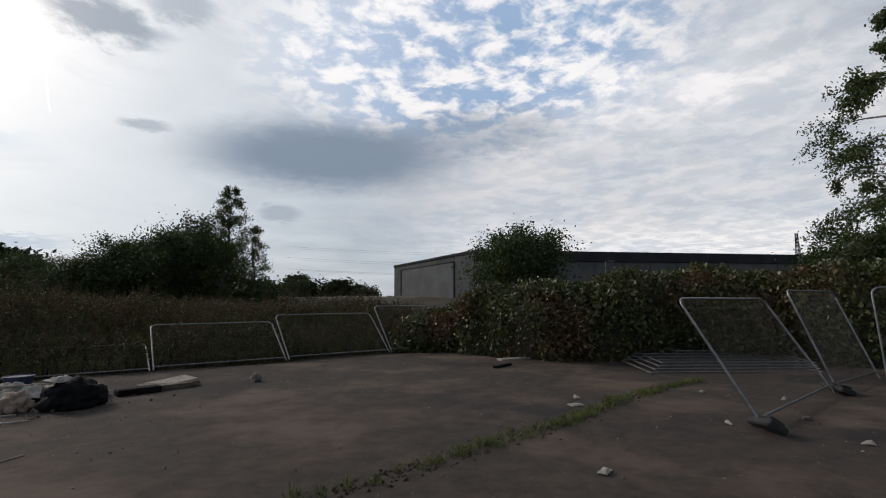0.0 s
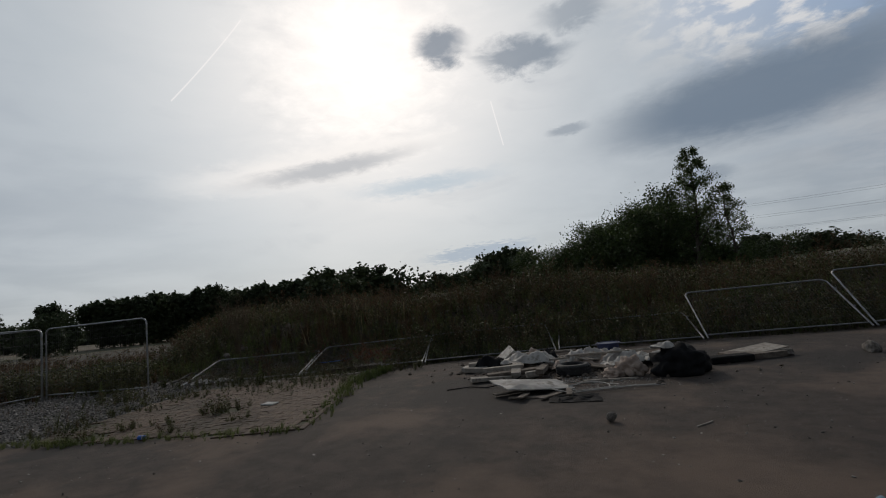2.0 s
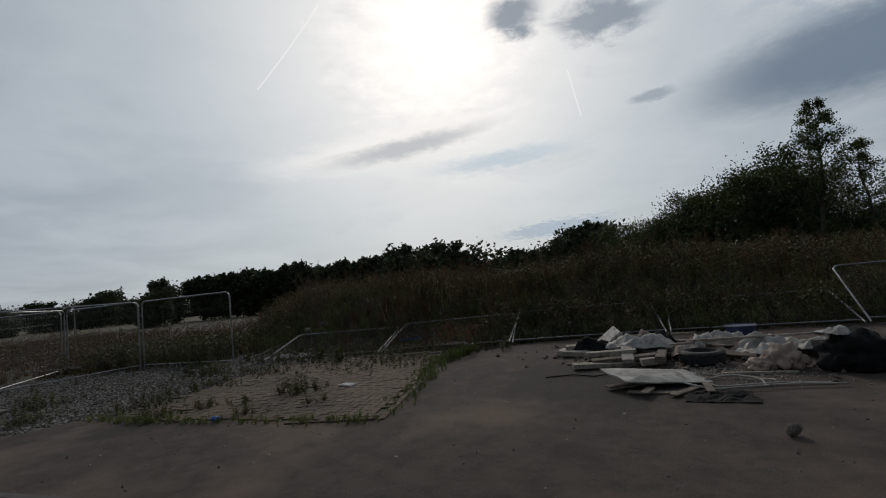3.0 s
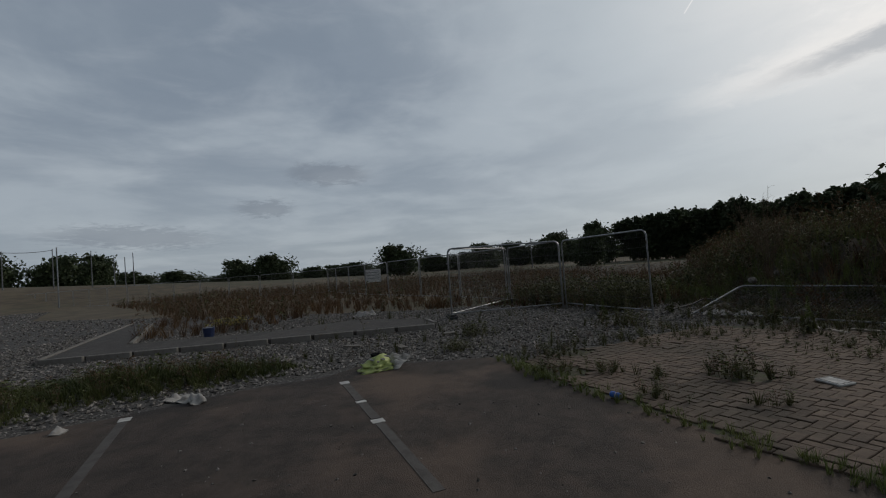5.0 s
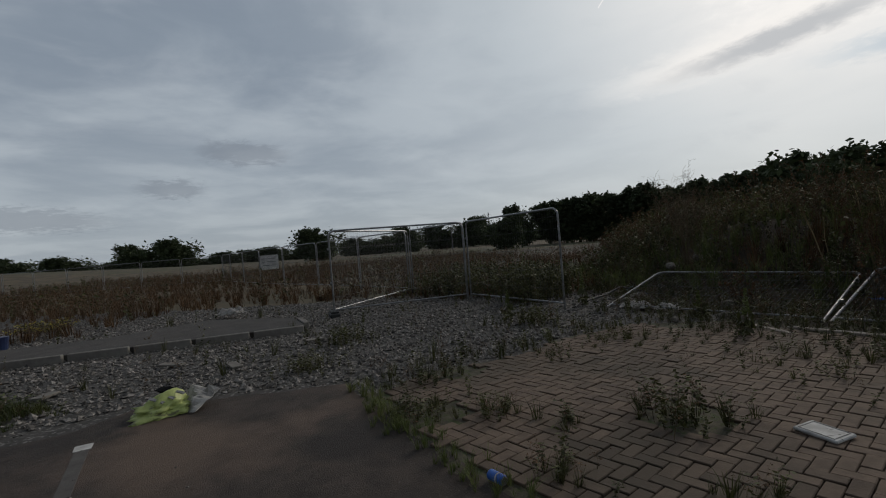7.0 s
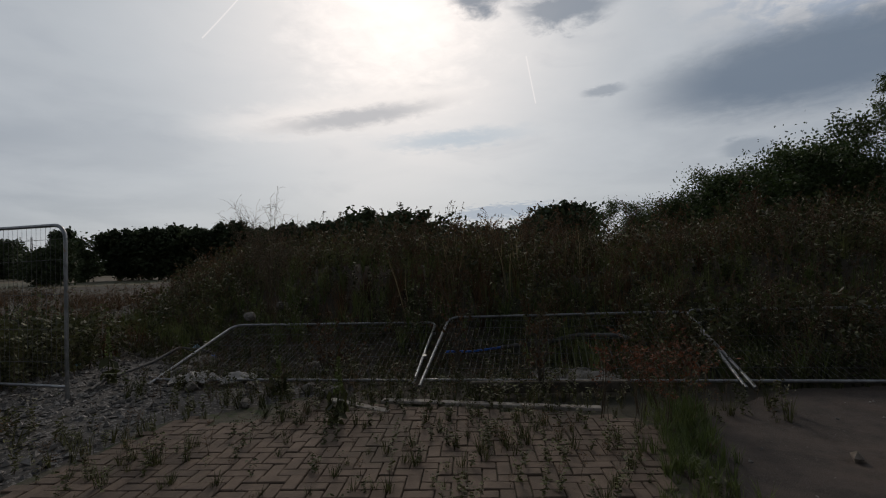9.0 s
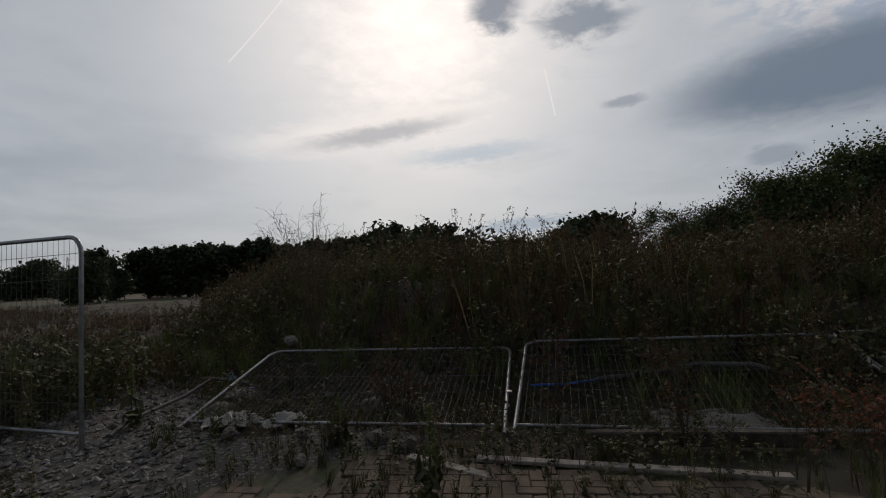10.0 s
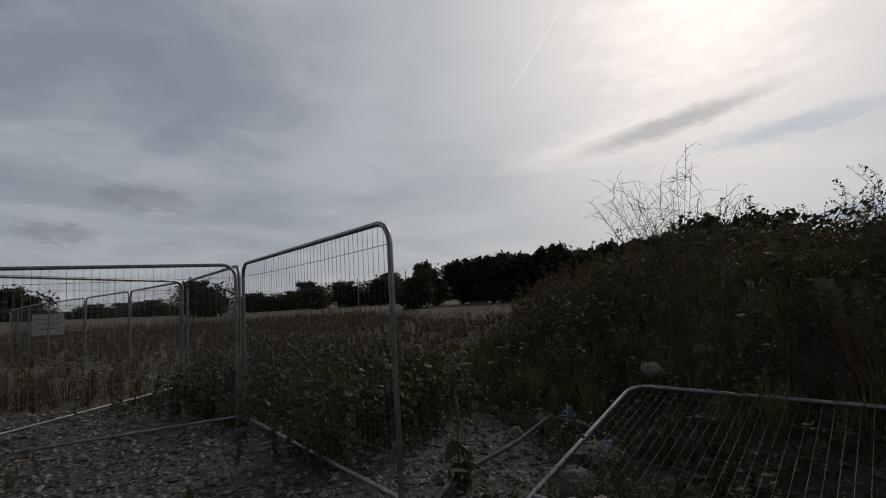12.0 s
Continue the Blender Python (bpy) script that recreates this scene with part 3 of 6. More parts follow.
def tree(name, label, height, spread, seed, stems=1, limbs=16, leaves=9000, leaf=0.13, start=0.25, bark=M_BARK, foliage=M_LEAF, droop=0.3, shape=1.0, upward=0.6, clump=0.35, category="tree", group=""):
    """A tree on its origin: tapered stems, limbs and twigs, and a crown of many small leaves with gaps."""
    r = np.random.default_rng(seed)
    top = thing(name, label, category, group=group)
    wood, tips = Bag(), []
    for s in range(stems):
        lean = r.normal(0, 0.10 if stems == 1 else 0.32, 2) * height * (0.3 if stems == 1 else 0.6)
        h = height * (r.uniform(0.7, 1.0) if stems > 1 and s else 1.0)
        t = np.linspace(0, 1, 9)
        wob = np.cumsum(r.normal(0, 0.012 * height, (9, 2)), 0)
        base = r.normal(0, 0.12 * (stems > 1), 2) * spread * 0.4
        stem = np.stack([base[0] + lean[0] * t ** 1.3 + wob[:, 0], base[1] + lean[1] * t ** 1.3 + wob[:, 1], h * t], -1)
        stem[0, 2] = -0.3
        rad = 0.016 * h * (1 - t) ** 0.8 / (1 if stems == 1 else 1.6) + 0.008
        tube(wood, stem, rad, 7, cap=False)
        for k in range(limbs):
            q = start + (1 - start) * (k + r.uniform(0, 1)) / limbs
            p0 = np.array([np.interp(q, t, stem[:, i]) for i in range(3)])
            prof = (math.sin(math.pi * min(1, (q - start) / (1 - start) * 0.82 + 0.16)) ** shape)
            length = spread * prof * r.uniform(0.55, 1.1) + 0.15
            a = k * 2.399 + r.uniform(-0.5, 0.5)
            d = np.array([math.cos(a), math.sin(a), upward * r.uniform(0.5, 1.5)])
            d /= np.linalg.norm(d)
            tt = np.linspace(0, 1, 5)
            limb = p0 + d * length * tt[:, None] + np.stack([0 * tt, 0 * tt, -droop * length * tt ** 2 * 0.5], -1) + np.cumsum(r.normal(0, 0.03 * length, (5, 3)), 0) * tt[:, None]
            tube(wood, limb, np.interp(q, t, rad) * 0.5 * (1 - tt * 0.85) + 0.003, 5, cap=False)
            for w in range(5):
                z = r.uniform(0.25, 1.0)
                p1 = p0 + (limb[-1] - p0) * z
                p1 = np.array([np.interp(z, tt, limb[:, i]) for i in range(3)])
                e = d * 0.6 + r.normal(0, 0.6, 3)
                e[2] -= droop * 0.8
                e /= np.linalg.norm(e)
                tl = length * r.uniform(0.22, 0.45) * (1.15 - 0.4 * z) + 0.12
                tube(wood, [p1, p1 + e * tl * 0.5, p1 + e * tl + np.array([0, 0, -droop * tl * 0.3])], [0.008, 0.005, 0.003], 3, cap=False)
                tips.append((p1, p1 + e * tl + np.array([0, 0, -droop * tl * 0.3]), tl))
    part("trunk", wood, bark, top)
    per = max(1, leaves // len(tips))
    cs = []
    for p, q, tl in tips:
        n = max(2, int(per * r.uniform(0.5, 1.5)))
        u = r.uniform(0.1, 1.1, (n, 1))
        cs.append(p + (q - p) * u + r.normal(0, clump * (0.12 + 0.45 * tl), (n, 3)))
    crown = Bag()
    leaf_cards(crown, np.concatenate(cs), leaf, r, 0, droop * 0.8)
    part("crown", crown, foliage, top)
    return top


def put(ob, x, y, z=None, turn=0.0, scale=1.0, tall=1.0):
    z = float(land(x, y)) - 0.05 if z is None else z
    ob.matrix_world = pose(x, y, z, 0, 0, turn) @ Matrix.Diagonal((scale, scale, scale * tall, 1))
    return ob


def again(ob, x, y, z=None, turn=0.0, scale=1.0, tall=1.0, label=""):
    c = copy_thing(ob, pose(x, y, 0))
    put(c, x, y, z, turn, scale, tall)
    if label:
        c["label"] = label
    return c


# the clump on the bank: a birch among dense goat willows
# both birches take dark bark, so backlit shade sits in their trunk colour
put(tree("birch_tree", "slender young birch with airy hanging twigs", 8.9, 2.1, 11, 1, 30, 11000, 0.11, 0.10, M_BARK, M_LEAF_BIRCH, 0.5, 0.8, 0.9, 0.45), -8.0, 35.1, 0.9)
put(tree("birch_tree", "low slender birch beside the taller one", 6.3, 1.6, 12, 1, 20, 6500, 0.11, 0.1, M_BARK, M_LEAF_BIRCH, 0.5, 0.8, 0.9, 0.45), -5.9, 34.9, 0.9)
WILLOW = put(tree("willow_tree", "dense dark green goat willow on the bank", 7.0, 3.1, 13, 6, 15, 30000, 0.17, 0.03, M_BARK, M_LEAF, 0.05, 0.55, 0.8, 0.95), -11.7, 38.0, 0.6, 0, 1.0, 0.95)
again(WILLOW, -14.8, 39.6, 0.4, 70, 0.95, 0.92)
again(WILLOW, -8.8, 38.0, 0.4, 150, 0.9, 0.95)
again(WILLOW, -17.9, 41.3, 0.4, 220, 0.85, 0.78)
again(WILLOW, -21.2, 44.3, 0.3, 300, 0.85, 0.72)
again(WILLOW, -5.8, 36.5, 0.2, 40, 0.65, 0.68)
again(WILLOW, -3.3, 37.0, 0.2, 100, 0.5, 0.55)
# the tree before the shed, and the birch that hangs over the brambles
put(tree("willow_tree", "round bushy willow standing before the grey shed", 5.3, 2.9, 21, 7, 15, 30000, 0.17, 0.04, M_BARK, M_LEAF, 0.05, 0.55, 0.8, 0.95), 9.7, 25.5, 0.5, 0, 1.0, 0.95)
put(tree("birch_tree", "tall birch with drooping leafy twigs above brambles", 11.5, 3.4, 31, 1, 46, 52000, 0.10, 0.12, M_BIRCH, M_LEAF_BIRCH, 0.9, 0.75, 0.45, 0.26), 16.0, 8.9, 0.4)
again(WILLOW, 17.4, 10.5, 0.3, 10, 0.8, 0.7)
# the rows of trees along the horizon
FAR_A = put(tree("far_tree", "broad dark tree on the skyline", 8.0, 4.2, 41, 4, 15, 8000, 0.6, 0.1, M_BARK, M_LEAF_FAR, 0.1, 0.55, 0.7, 0.9, group="skyline trees"), -44.5, 39.0, -0.5, 0, 0.92, 0.85)
FAR_B = put(tree("far_tree", "narrow pointed tree in the skyline row", 8.0, 2.3, 42, 3, 15, 5200, 0.5, 0.08, M_BARK, M_LEAF_FAR, 0.05, 0.8, 0.9, 0.8, group="skyline trees"), -93.9, 30.7, -1.0)
r3 = random.Random(5)
for i in range(34):
    a = 68.1 - i * 0.77 + r3.uniform(-0.2, 0.2)
    d = 92 - i * 0.5 + r3.uniform(-4, 4)
    el_ = np.interp(a, [41, 46, 56, 66, 70], [5.0, 4.8, 4.5, 3.8, 3.3])
    h = 1.7 + d * math.tan(radians(el_)) + r3.uniform(-0.9, 0.5)
    again(FAR_B, -7 - d * math.sin(radians(a)), 1 + d * math.cos(radians(a)), -0.5, r3.uniform(0, 360), 1.05, (h + 0.5) / 9.4)
for a, d, el_, w in ((38.5, 62, 5.3, 1.2), (32.0, 80, 3.7, 0.9), (30.3, 84, 3.2, 0.8), (25.8, 70, 5.4, 1.1), (22.5, 66, 6.0, 1.1), (-3.8, 120, 3.5, 1.3), (-8.1, 120, 2.9, 1.5), (-0.1, 125, 3.0, 1.4), (-10.3, 130, 2.4, 1.5), (34.6, 120, 2.5, 1.5), (28.0, 130, 2.6, 1.6), (41.2, 120, 3.0, 1.6), (73.4, 75, 2.7, 0.6), (77.9, 150, 2.9, 1.4), (81.2, 160, 2.2, 1.6), (85.1, 140, 2.4, 1.1), (88.2, 170, 1.5, 1.7), (91.1, 170, 1.4, 1.6), (95.4, 118, 2.9, 1.2), (100.8, 180, 1.2, 1.5), (105.4, 180, 1.0, 1.5), (110.0, 125, 2.7, 1.2), (113.3, 125, 2.4, 1.1), (119.4, 190, 1.6, 1.6), (123.1, 185, 1.8, 1.6), (126.8, 150, 3.8, 1.4), (130.0, 150, 3.7, 1.4), (134.0, 150, 3.8, 1.4), (138.1, 160, 3.1, 1.5), (141.9, 165, 2.9, 1.5), (146.0, 165, 2.7, 1.5), (150.5, 120, 4.8, 1.3), (156.7, 120, 5.3, 1.4), (75.7, 160, 2.4, 1.6), (71.6, 160, 2.5, 1.6), (159.0, 130, 4.6, 1.4), (165.0, 140, 4.0, 1.5)):
    x, y = -8.5 - d * math.sin(radians(a)), 2 + d * math.cos(radians(a))
    h = 1.5 + d * math.tan(radians(el_)) + 0.6
    z = min(0.0, float(land(x, y))) - 0.6
    again(FAR_A, x, y, z, (a * 77) % 360, w, (h - z) / 9.8 / w)
# low scrub that closes the gaps in the skyline
for i in range(46):
    a = -90 + i * 5.5 + r3.uniform(-1, 1)
    d = 195 + r3.uniform(-10, 20)
    x, y = -8.5 - d * math.sin(radians(a)), 2 + d * math.cos(radians(a))
    again(FAR_A, x, y, -1.0, r3.uniform(0, 360), 2.4, (4.6 + r3.uniform(0, 1.6)) / 8.6 / 2.4, label="hazy low tree belt far across the field")

# ---- weeds, grass and brambles ----
def stalk(bag, h, r, m, n=4, bend=0.12, rad=0.004):
    t = np.linspace(0, 1, n)
    a = r.uniform(0, 6.28)
    p = np.stack([math.cos(a) * bend * h * t ** 2, math.sin(a) * bend * h * t ** 2, h * t], -1)
    tube(bag, p, rad * (1.15 - t), 3, m, cap=False)
    return p


def weed_leafy(seed):
    """An upright leafy weed, 1 m high."""
    r, b = np.random.default_rng(seed), Bag()
    for k in range(r.integers(1, 4)):
        h = r.uniform(0.6, 1.0)
        p = stalk(b, h, r, 0)
        t = np.linspace(0.15, 1.0, 13)
        c = np.stack([np.interp(t, np.linspace(0, 1, 4), p[:, i]) for i in range(3)], -1) + r.normal(0, 0.028, (13, 3))
        leaf_cards(b, c, 0.085, r, 1, -0.2)
    return b


def weed_dead(seed):
    """A dry stalk with side shoots and rusty seed."""
    r, b = np.random.default_rng(seed), Bag()
    for k in range(r.integers(1, 3)):
        p = stalk(b, r.uniform(0.7, 1.0), r, 0, bend=0.08)
        for j in range(5):
            q = p[-1] * r.uniform(0.55, 1.0)
            e = q + np.array([r.normal(0, 0.09), r.normal(0, 0.09), r.uniform(0.08, 0.2)])
            tube(b, [q, e], [0.003, 0.0015], 3, 0, cap=False)
            leaf_cards(b, q + (e - q) * r.uniform(0.3, 1.1, (6, 1)) + r.normal(0, 0.012, (6, 3)), 0.030, r, 2)
    return b


def weed_seedy(seed):
    """A branched weed with pale fluffy heads."""
    r, b = np.random.default_rng(seed), Bag()
    p = stalk(b, 0.85, r, 0)
    for j in range(7):
        q = p[-1] * r.uniform(0.45, 1.0)
        e = q + np.array([r.normal(0, 0.10), r.normal(0, 0.10), r.uniform(0.08, 0.25)])
        tube(b, [q, e], [0.003, 0.0015], 3, 0, cap=False)
        leaf_cards(b, e + r.normal(0, 0.012, (3, 3)), 0.03, r, 3)
        leaf_cards(b, q + (e - q) * r.uniform(0, 0.8, (2, 1)), 0.06, r, 1)
    return b


def grass_tuft(seed, n=16, h=1.0, m=1, spread=0.16):
    """Blades that arch out from one root."""
    r, b = np.random.default_rng(seed), Bag()
    for k in range(n):
        a, hh, o = r.uniform(0, 6.28), h * r.uniform(0.5, 1.0), r.uniform(0.1, 0.6)
        d = np.array([math.cos(a), math.sin(a), 0.0])
        s = np.array([-d[1], d[0], 0.0]) * 0.006 * r.uniform(0.7, 1.5)
        root = d * r.uniform(0, spread * 0.5)
        pts = [root, root + d * o * hh * 0.18 + np.array([0, 0, hh * 0.5]), root + d * o * hh * 0.55 + np.array([0, 0, hh * (1 - 0.35 * o)])]
        v = [pts[0] - s, pts[0] + s, pts[1] + s * 0.8, pts[1] - s * 0.8, pts[2]]
        b.add(v[:4], [[0, 1, 2, 3]], m)
        b.add([v[3], v[2], v[4]], [[0, 1, 2]], m)
    return b


def scatter(name, templates, xs, ys, zs, hs, label, category, seed, mats, lean=0.12, kind="stuff", wide=1.0):
    """Many plants joined into one object."""
    r, out = np.random.default_rng(seed), Bag()
    pack = []
    for t in templates:
        pack.append((np.concatenate(t.v), t))
    pick = r.integers(0, len(templates), len(xs))
    for k, (tv, t) in enumerate(pack):
        ids = np.where(pick == k)[0]
        if not len(ids):
            continue
        a = r.uniform(0, 6.28, len(ids))
        h, w = hs[ids], hs[ids] ** 0.6 * wide
        lx, ly = r.normal(0, lean, len(ids)), r.normal(0, lean, len(ids))
        x = (tv[None, :, 0] * np.cos(a)[:, None] - tv[None, :, 1] * np.sin(a)[:, None]) * w[:, None] + (lx * h)[:, None] * tv[None, :, 2] + xs[ids][:, None]
        y = (tv[None, :, 0] * np.sin(a)[:, None] + tv[None, :, 1] * np.cos(a)[:, None]) * w[:, None] + (ly * h)[:, None] * tv[None, :, 2] + ys[ids][:, None]
        z = tv[None, :, 2] * h[:, None] + zs[ids][:, None]
        v = np.stack([x, y, z], -1)
        n0 = out.n
        out.v.append(v.reshape(-1, 3))
        out.n += v.shape[0] * v.shape[1]
        shift = n0 + np.arange(len(ids)) * len(tv)
        for f, m in zip(t.f, t.m):
            ff = (f[None] + shift[:, None, None]).reshape(-1, f.shape[1])
            out.f.append(ff)
            out.m.append(np.tile(m, len(ids)))
    return single(name, out, mats, label, category, kind=kind)


WEEDS = [weed_leafy(1), weed_leafy(2), weed_leafy(3), weed_dead(4), weed_dead(5), weed_dead(6), weed_seedy(7), weed_seedy(8)]
TUFTS = [grass_tuft(11), grass_tuft(12), grass_tuft(13, 24)]
WMATS = [M_STEM, M_WEED, M_WEED_BROWN, M_SEED]


def bank_points(n, s0, s1, u0, u1, seed, power=1.0, bare=True):
    r = np.random.default_rng(seed)
    s = r.uniform(s0, s1, n)
    u = u0 + (u1 - u0) * r.uniform(0, 1, n) ** power
    u = u + 0.62 * np.maximum(0, -3.0 - s) * 1.0
    x, y = MARK[0] + ALONG[0] * s + BEHIND[0] * u, MARK[1] + ALONG[1] * s + BEHIND[1] * u
    k = (s > 1.2) | (u > 1.55 + 0.3 * np.sin(s * 3.1))
    x, y, u, s = (q[k] if bare else q for q in (x, y, u, s))
    return x, y, land(x, y), u, s


def patchy(x, y, k, seed=0.0):
    return 0.5 + 0.5 * np.clip(wave(x, y, k, seed), -1, 1)


x, y, z, u, s = bank_points(8200, -9, 22, 1.0, 8.0, 21, 0.9)
h = (0.42 + 0.55 * rng.uniform(0, 1, len(x)) ** 1.5) * (0.8 + 0.35 * patchy(x, y, 0.8)) * np.where(u > 3.0, 1.05, 0.75)
scatter("bank_weeds", WEEDS, x, y, z, h, "tall mixed weeds, green leaves and dry brown stalks", "weeds", 31, WMATS)
x, y, z, u, s = bank_points(3600, -9, 22, 0.6, 8.0, 22)
h = 0.35 + 0.35 * rng.uniform(0, 1, len(x))
scatter("bank_grass", TUFTS, x, y, z, h, "long rank grass covering the bank", "grass", 32, [M_STEM, M_GRASS])
x, y, z, u, s = bank_points(1500, -9, 22, 2.0, 8.0, 23)
keep = patchy(x, y, 0.5, 2.0) > 0.55
scatter("dry_bank_grass", [grass_tuft(14, 20, 1.0, 1), grass_tuft(15, 20, 1.0, 1)], x[keep], y[keep], z[keep], (0.5 + 0.4 * rng.uniform(0, 1, len(x)))[keep], "dry reddish grass standing in patches on the bank", "dry grass", 33, [M_STEM, M_WEED_BROWN])
x, y, z, u, s = bank_points(1500, -4, 26, 8.0, 24.0, 24)
scatter("plateau_weeds", WEEDS, x, y, z, 0.5 + 0.5 * rng.uniform(0, 1, len(x)), "weeds on the level ground behind the bank", "weeds", 34, WMATS, wide=1.6)
x, y, z, u, s = bank_points(2600, 2.5, 22, 0.35, 2.2, 25)
scatter("fence_weeds", WEEDS + TUFTS, x, y, z - 0.02, 0.3 + 0.5 * rng.uniform(0, 1, len(x)) * np.clip(u, 0.4, 1.3), "weeds growing up through the leaning fence", "weeds", 37, WMATS)
x, y, z, u, s = bank_points(2600, -6, 3.0, 0.1, 2.3, 26, 1.0, False)
scatter("low_bank_weeds", [TUFTS[0], TUFTS[1], WEEDS[0], WEEDS[3]], x, y, z - 0.02, 0.08 + 0.34 * rng.uniform(0, 1, len(x)) ** 2, "sparse low weeds on dark bare soil", "weeds", 38, WMATS)
# the rusty weed field by the slab and the far fence
FIELD = [(-22.07, 8.30), (-22.87, 4.97), (-25.51, 3.05), (-25.73, 0.77), (-26.83, -3.31), (-22.58, -3.92), (-22.50, -7.49), (-31.87, -11.71), (-36.58, -15.51), (-59.63, -34.49), (-75, -30), (-75, 14), (-39.26, 17.35), (-26.96, 12.91)]


def in_poly(x, y, poly):
    hit = np.zeros(x.shape, bool)
    for (x0, y0), (x1, y1) in zip(poly, poly[1:] + poly[:1]):
        hit ^= ((y0 > y) != (y1 > y)) & (x < (x1 - x0) * (y - y0) / (y1 - y0 + 1e-12) + x0)
    return hit


x, y = -22 - 52 * rng.uniform(0, 1, 13000) ** 1.25, rng.uniform(-34, 15, 13000)
keep = in_poly(x, y, FIELD) & (rng.uniform(0, 1, len(x)) < 0.3 + 0.9 * patchy(x, y, 0.5, 0.4))
x, y = x[keep], y[keep]
scatter("field_weeds", [WEEDS[3], WEEDS[4], WEEDS[5], WEEDS[4], WEEDS[0]], x, y, land(x, y), (0.30 + 0.6 * rng.uniform(0, 1, len(x)) ** 1.5) * (0.55 + 0.7 * patchy(x, y, 0.55, 1.7)), "rust-brown dry weeds filling the waste ground", "weeds", 35, WMATS, wide=1.6)
x, y = -22 - 52 * rng.uniform(0, 1, 8000) ** 1.5, rng.uniform(-34, 15, 8000)
keep = in_poly(x, y, FIELD) & (rng.uniform(0, 1, len(x)) < 0.3 + 0.9 * patchy(x, y, 0.5, 0.4))
x, y = x[keep], y[keep]
scatter("field_grass", [grass_tuft(14, 20, 1.0, 1), grass_tuft(15, 20, 1.0, 1)], x, y, land(x, y), 0.3 + 0.35 * rng.uniform(0, 1, len(x)), "brown grass between the dry weeds", "dry grass", 36, [M_STEM, M_WEED_BROWN], wide=1.5)

# brambles: a thick hedge over the old fence line
HEDGE = [(0.80, 17.20), (2.03, 16.46), (3.34, 15.31), (4.30, 12.87), (6.04, 11.62), (8.89, 11.16), (10.64, 9.55), (12.43, 7.22), (15.49, 4.31), (19, 8.5)]
HEDGE_TOP = [1.0, 1.5, 2.3, 2.3, 2.5, 2.9, 2.9, 3.0, 3.0, 2.8]


def hedge_at(q):
    k = np.arange(len(HEDGE))
    hx, hy = np.array(HEDGE).T
    x, y, t = np.interp(q, k, hx), np.interp(q, k, hy), np.interp(q, k, HEDGE_TOP)
    ax, ay = np.interp(q + 0.05, k, hx) - np.interp(q - 0.05, k, hx), np.interp(q + 0.05, k, hy) - np.interp(q - 0.05, k, hy)
    L = np.hypot(ax, ay) + 1e-9
    return x, y, t, -ay / L, ax / L


def hedge_surface(q, v, grow=1.0):
    """v runs from the foot in front (0) over the top to the back (1)."""
    x, y, t, nx, ny = hedge_at(q)
    t = t * (0.94 + 0.07 * wave(x, y, 0.9) + 0.04 * wave(x, y, 2.7))
    a = v * math.pi * 0.72
    off_ = -1.0 + 1.9 * (1 - np.cos(a)) + 0.25 * wave(x + 3 * v, y, 1.9)
    z = rise(x, y) + t * np.sin(np.minimum(a * 1.05, 2.0)) ** 0.75 * grow
    return x + nx * off_, y + ny * off_, z


r4 = np.random.default_rng(9)
hedge = thing("bramble_hedge", "overgrown bramble thicket with green and reddish leaves", "brambles", kind="stuff")
# filler shell under the leaves; its dark colour stands for inner shade
q_, v_ = np.meshgrid(np.linspace(0, 9, 90), np.linspace(0, 1, 14), indexing="ij")
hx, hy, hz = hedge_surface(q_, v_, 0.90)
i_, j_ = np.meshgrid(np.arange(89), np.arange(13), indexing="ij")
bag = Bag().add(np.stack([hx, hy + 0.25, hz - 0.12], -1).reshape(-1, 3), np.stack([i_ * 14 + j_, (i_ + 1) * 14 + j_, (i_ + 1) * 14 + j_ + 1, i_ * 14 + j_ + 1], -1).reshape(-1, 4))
part("thicket_core", bag, M_SOIL, hedge, "dark filler shell for the shaded inside of the thicket", smooth=True)
n = 42000
q_, v_ = r4.uniform(0, 9, n), r4.uniform(0, 1, n) ** 1.15
hx, hy, hz = hedge_surface(q_, v_)
c = np.stack([hx, hy, hz], -1) + r4.normal(0, 0.085, (n, 3))
c[:, 2] = np.maximum(c[:, 2], rise(c[:, 0]) + 0.02)
bag = Bag()
leaf_cards(bag, c, 0.14, r4, 0, 0.5)
part("leaves", bag, M_BRAMBLE, hedge)
bag = Bag()
for k in range(170):
    q0, v0 = r4.uniform(0, 9), r4.uniform(0.05, 0.6)
    p = np.array([float(w) for w in hedge_surface(np.array(q0), np.array(v0))])
    d = np.array([r4.normal(0, 0.5), -0.5 + r4.normal(0, 0.4), 0.7])
    t = np.linspace(0, 1, 6)[:, None]
    ln = r4.uniform(0.5, 1.1)
    pts = p + d * ln * t + np.array([0, 0, -1.0]) * ln * t ** 2 * 0.9
    tube(bag, pts, 0.005, 3, cap=False)
part("canes", bag, M_STEM, hedge)

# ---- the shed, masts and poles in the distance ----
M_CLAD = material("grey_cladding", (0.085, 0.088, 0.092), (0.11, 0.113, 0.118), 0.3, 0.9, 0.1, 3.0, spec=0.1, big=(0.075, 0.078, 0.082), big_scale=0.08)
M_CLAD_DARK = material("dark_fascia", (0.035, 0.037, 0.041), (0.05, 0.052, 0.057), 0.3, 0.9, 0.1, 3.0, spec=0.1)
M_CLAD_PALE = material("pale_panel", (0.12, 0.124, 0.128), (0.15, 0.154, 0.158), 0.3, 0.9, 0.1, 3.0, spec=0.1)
M_MAST = material("mast_steel", (0.16, 0.165, 0.17), (0.22, 0.225, 0.23), 0.5, 0.6, 0.0, metal=0.4)

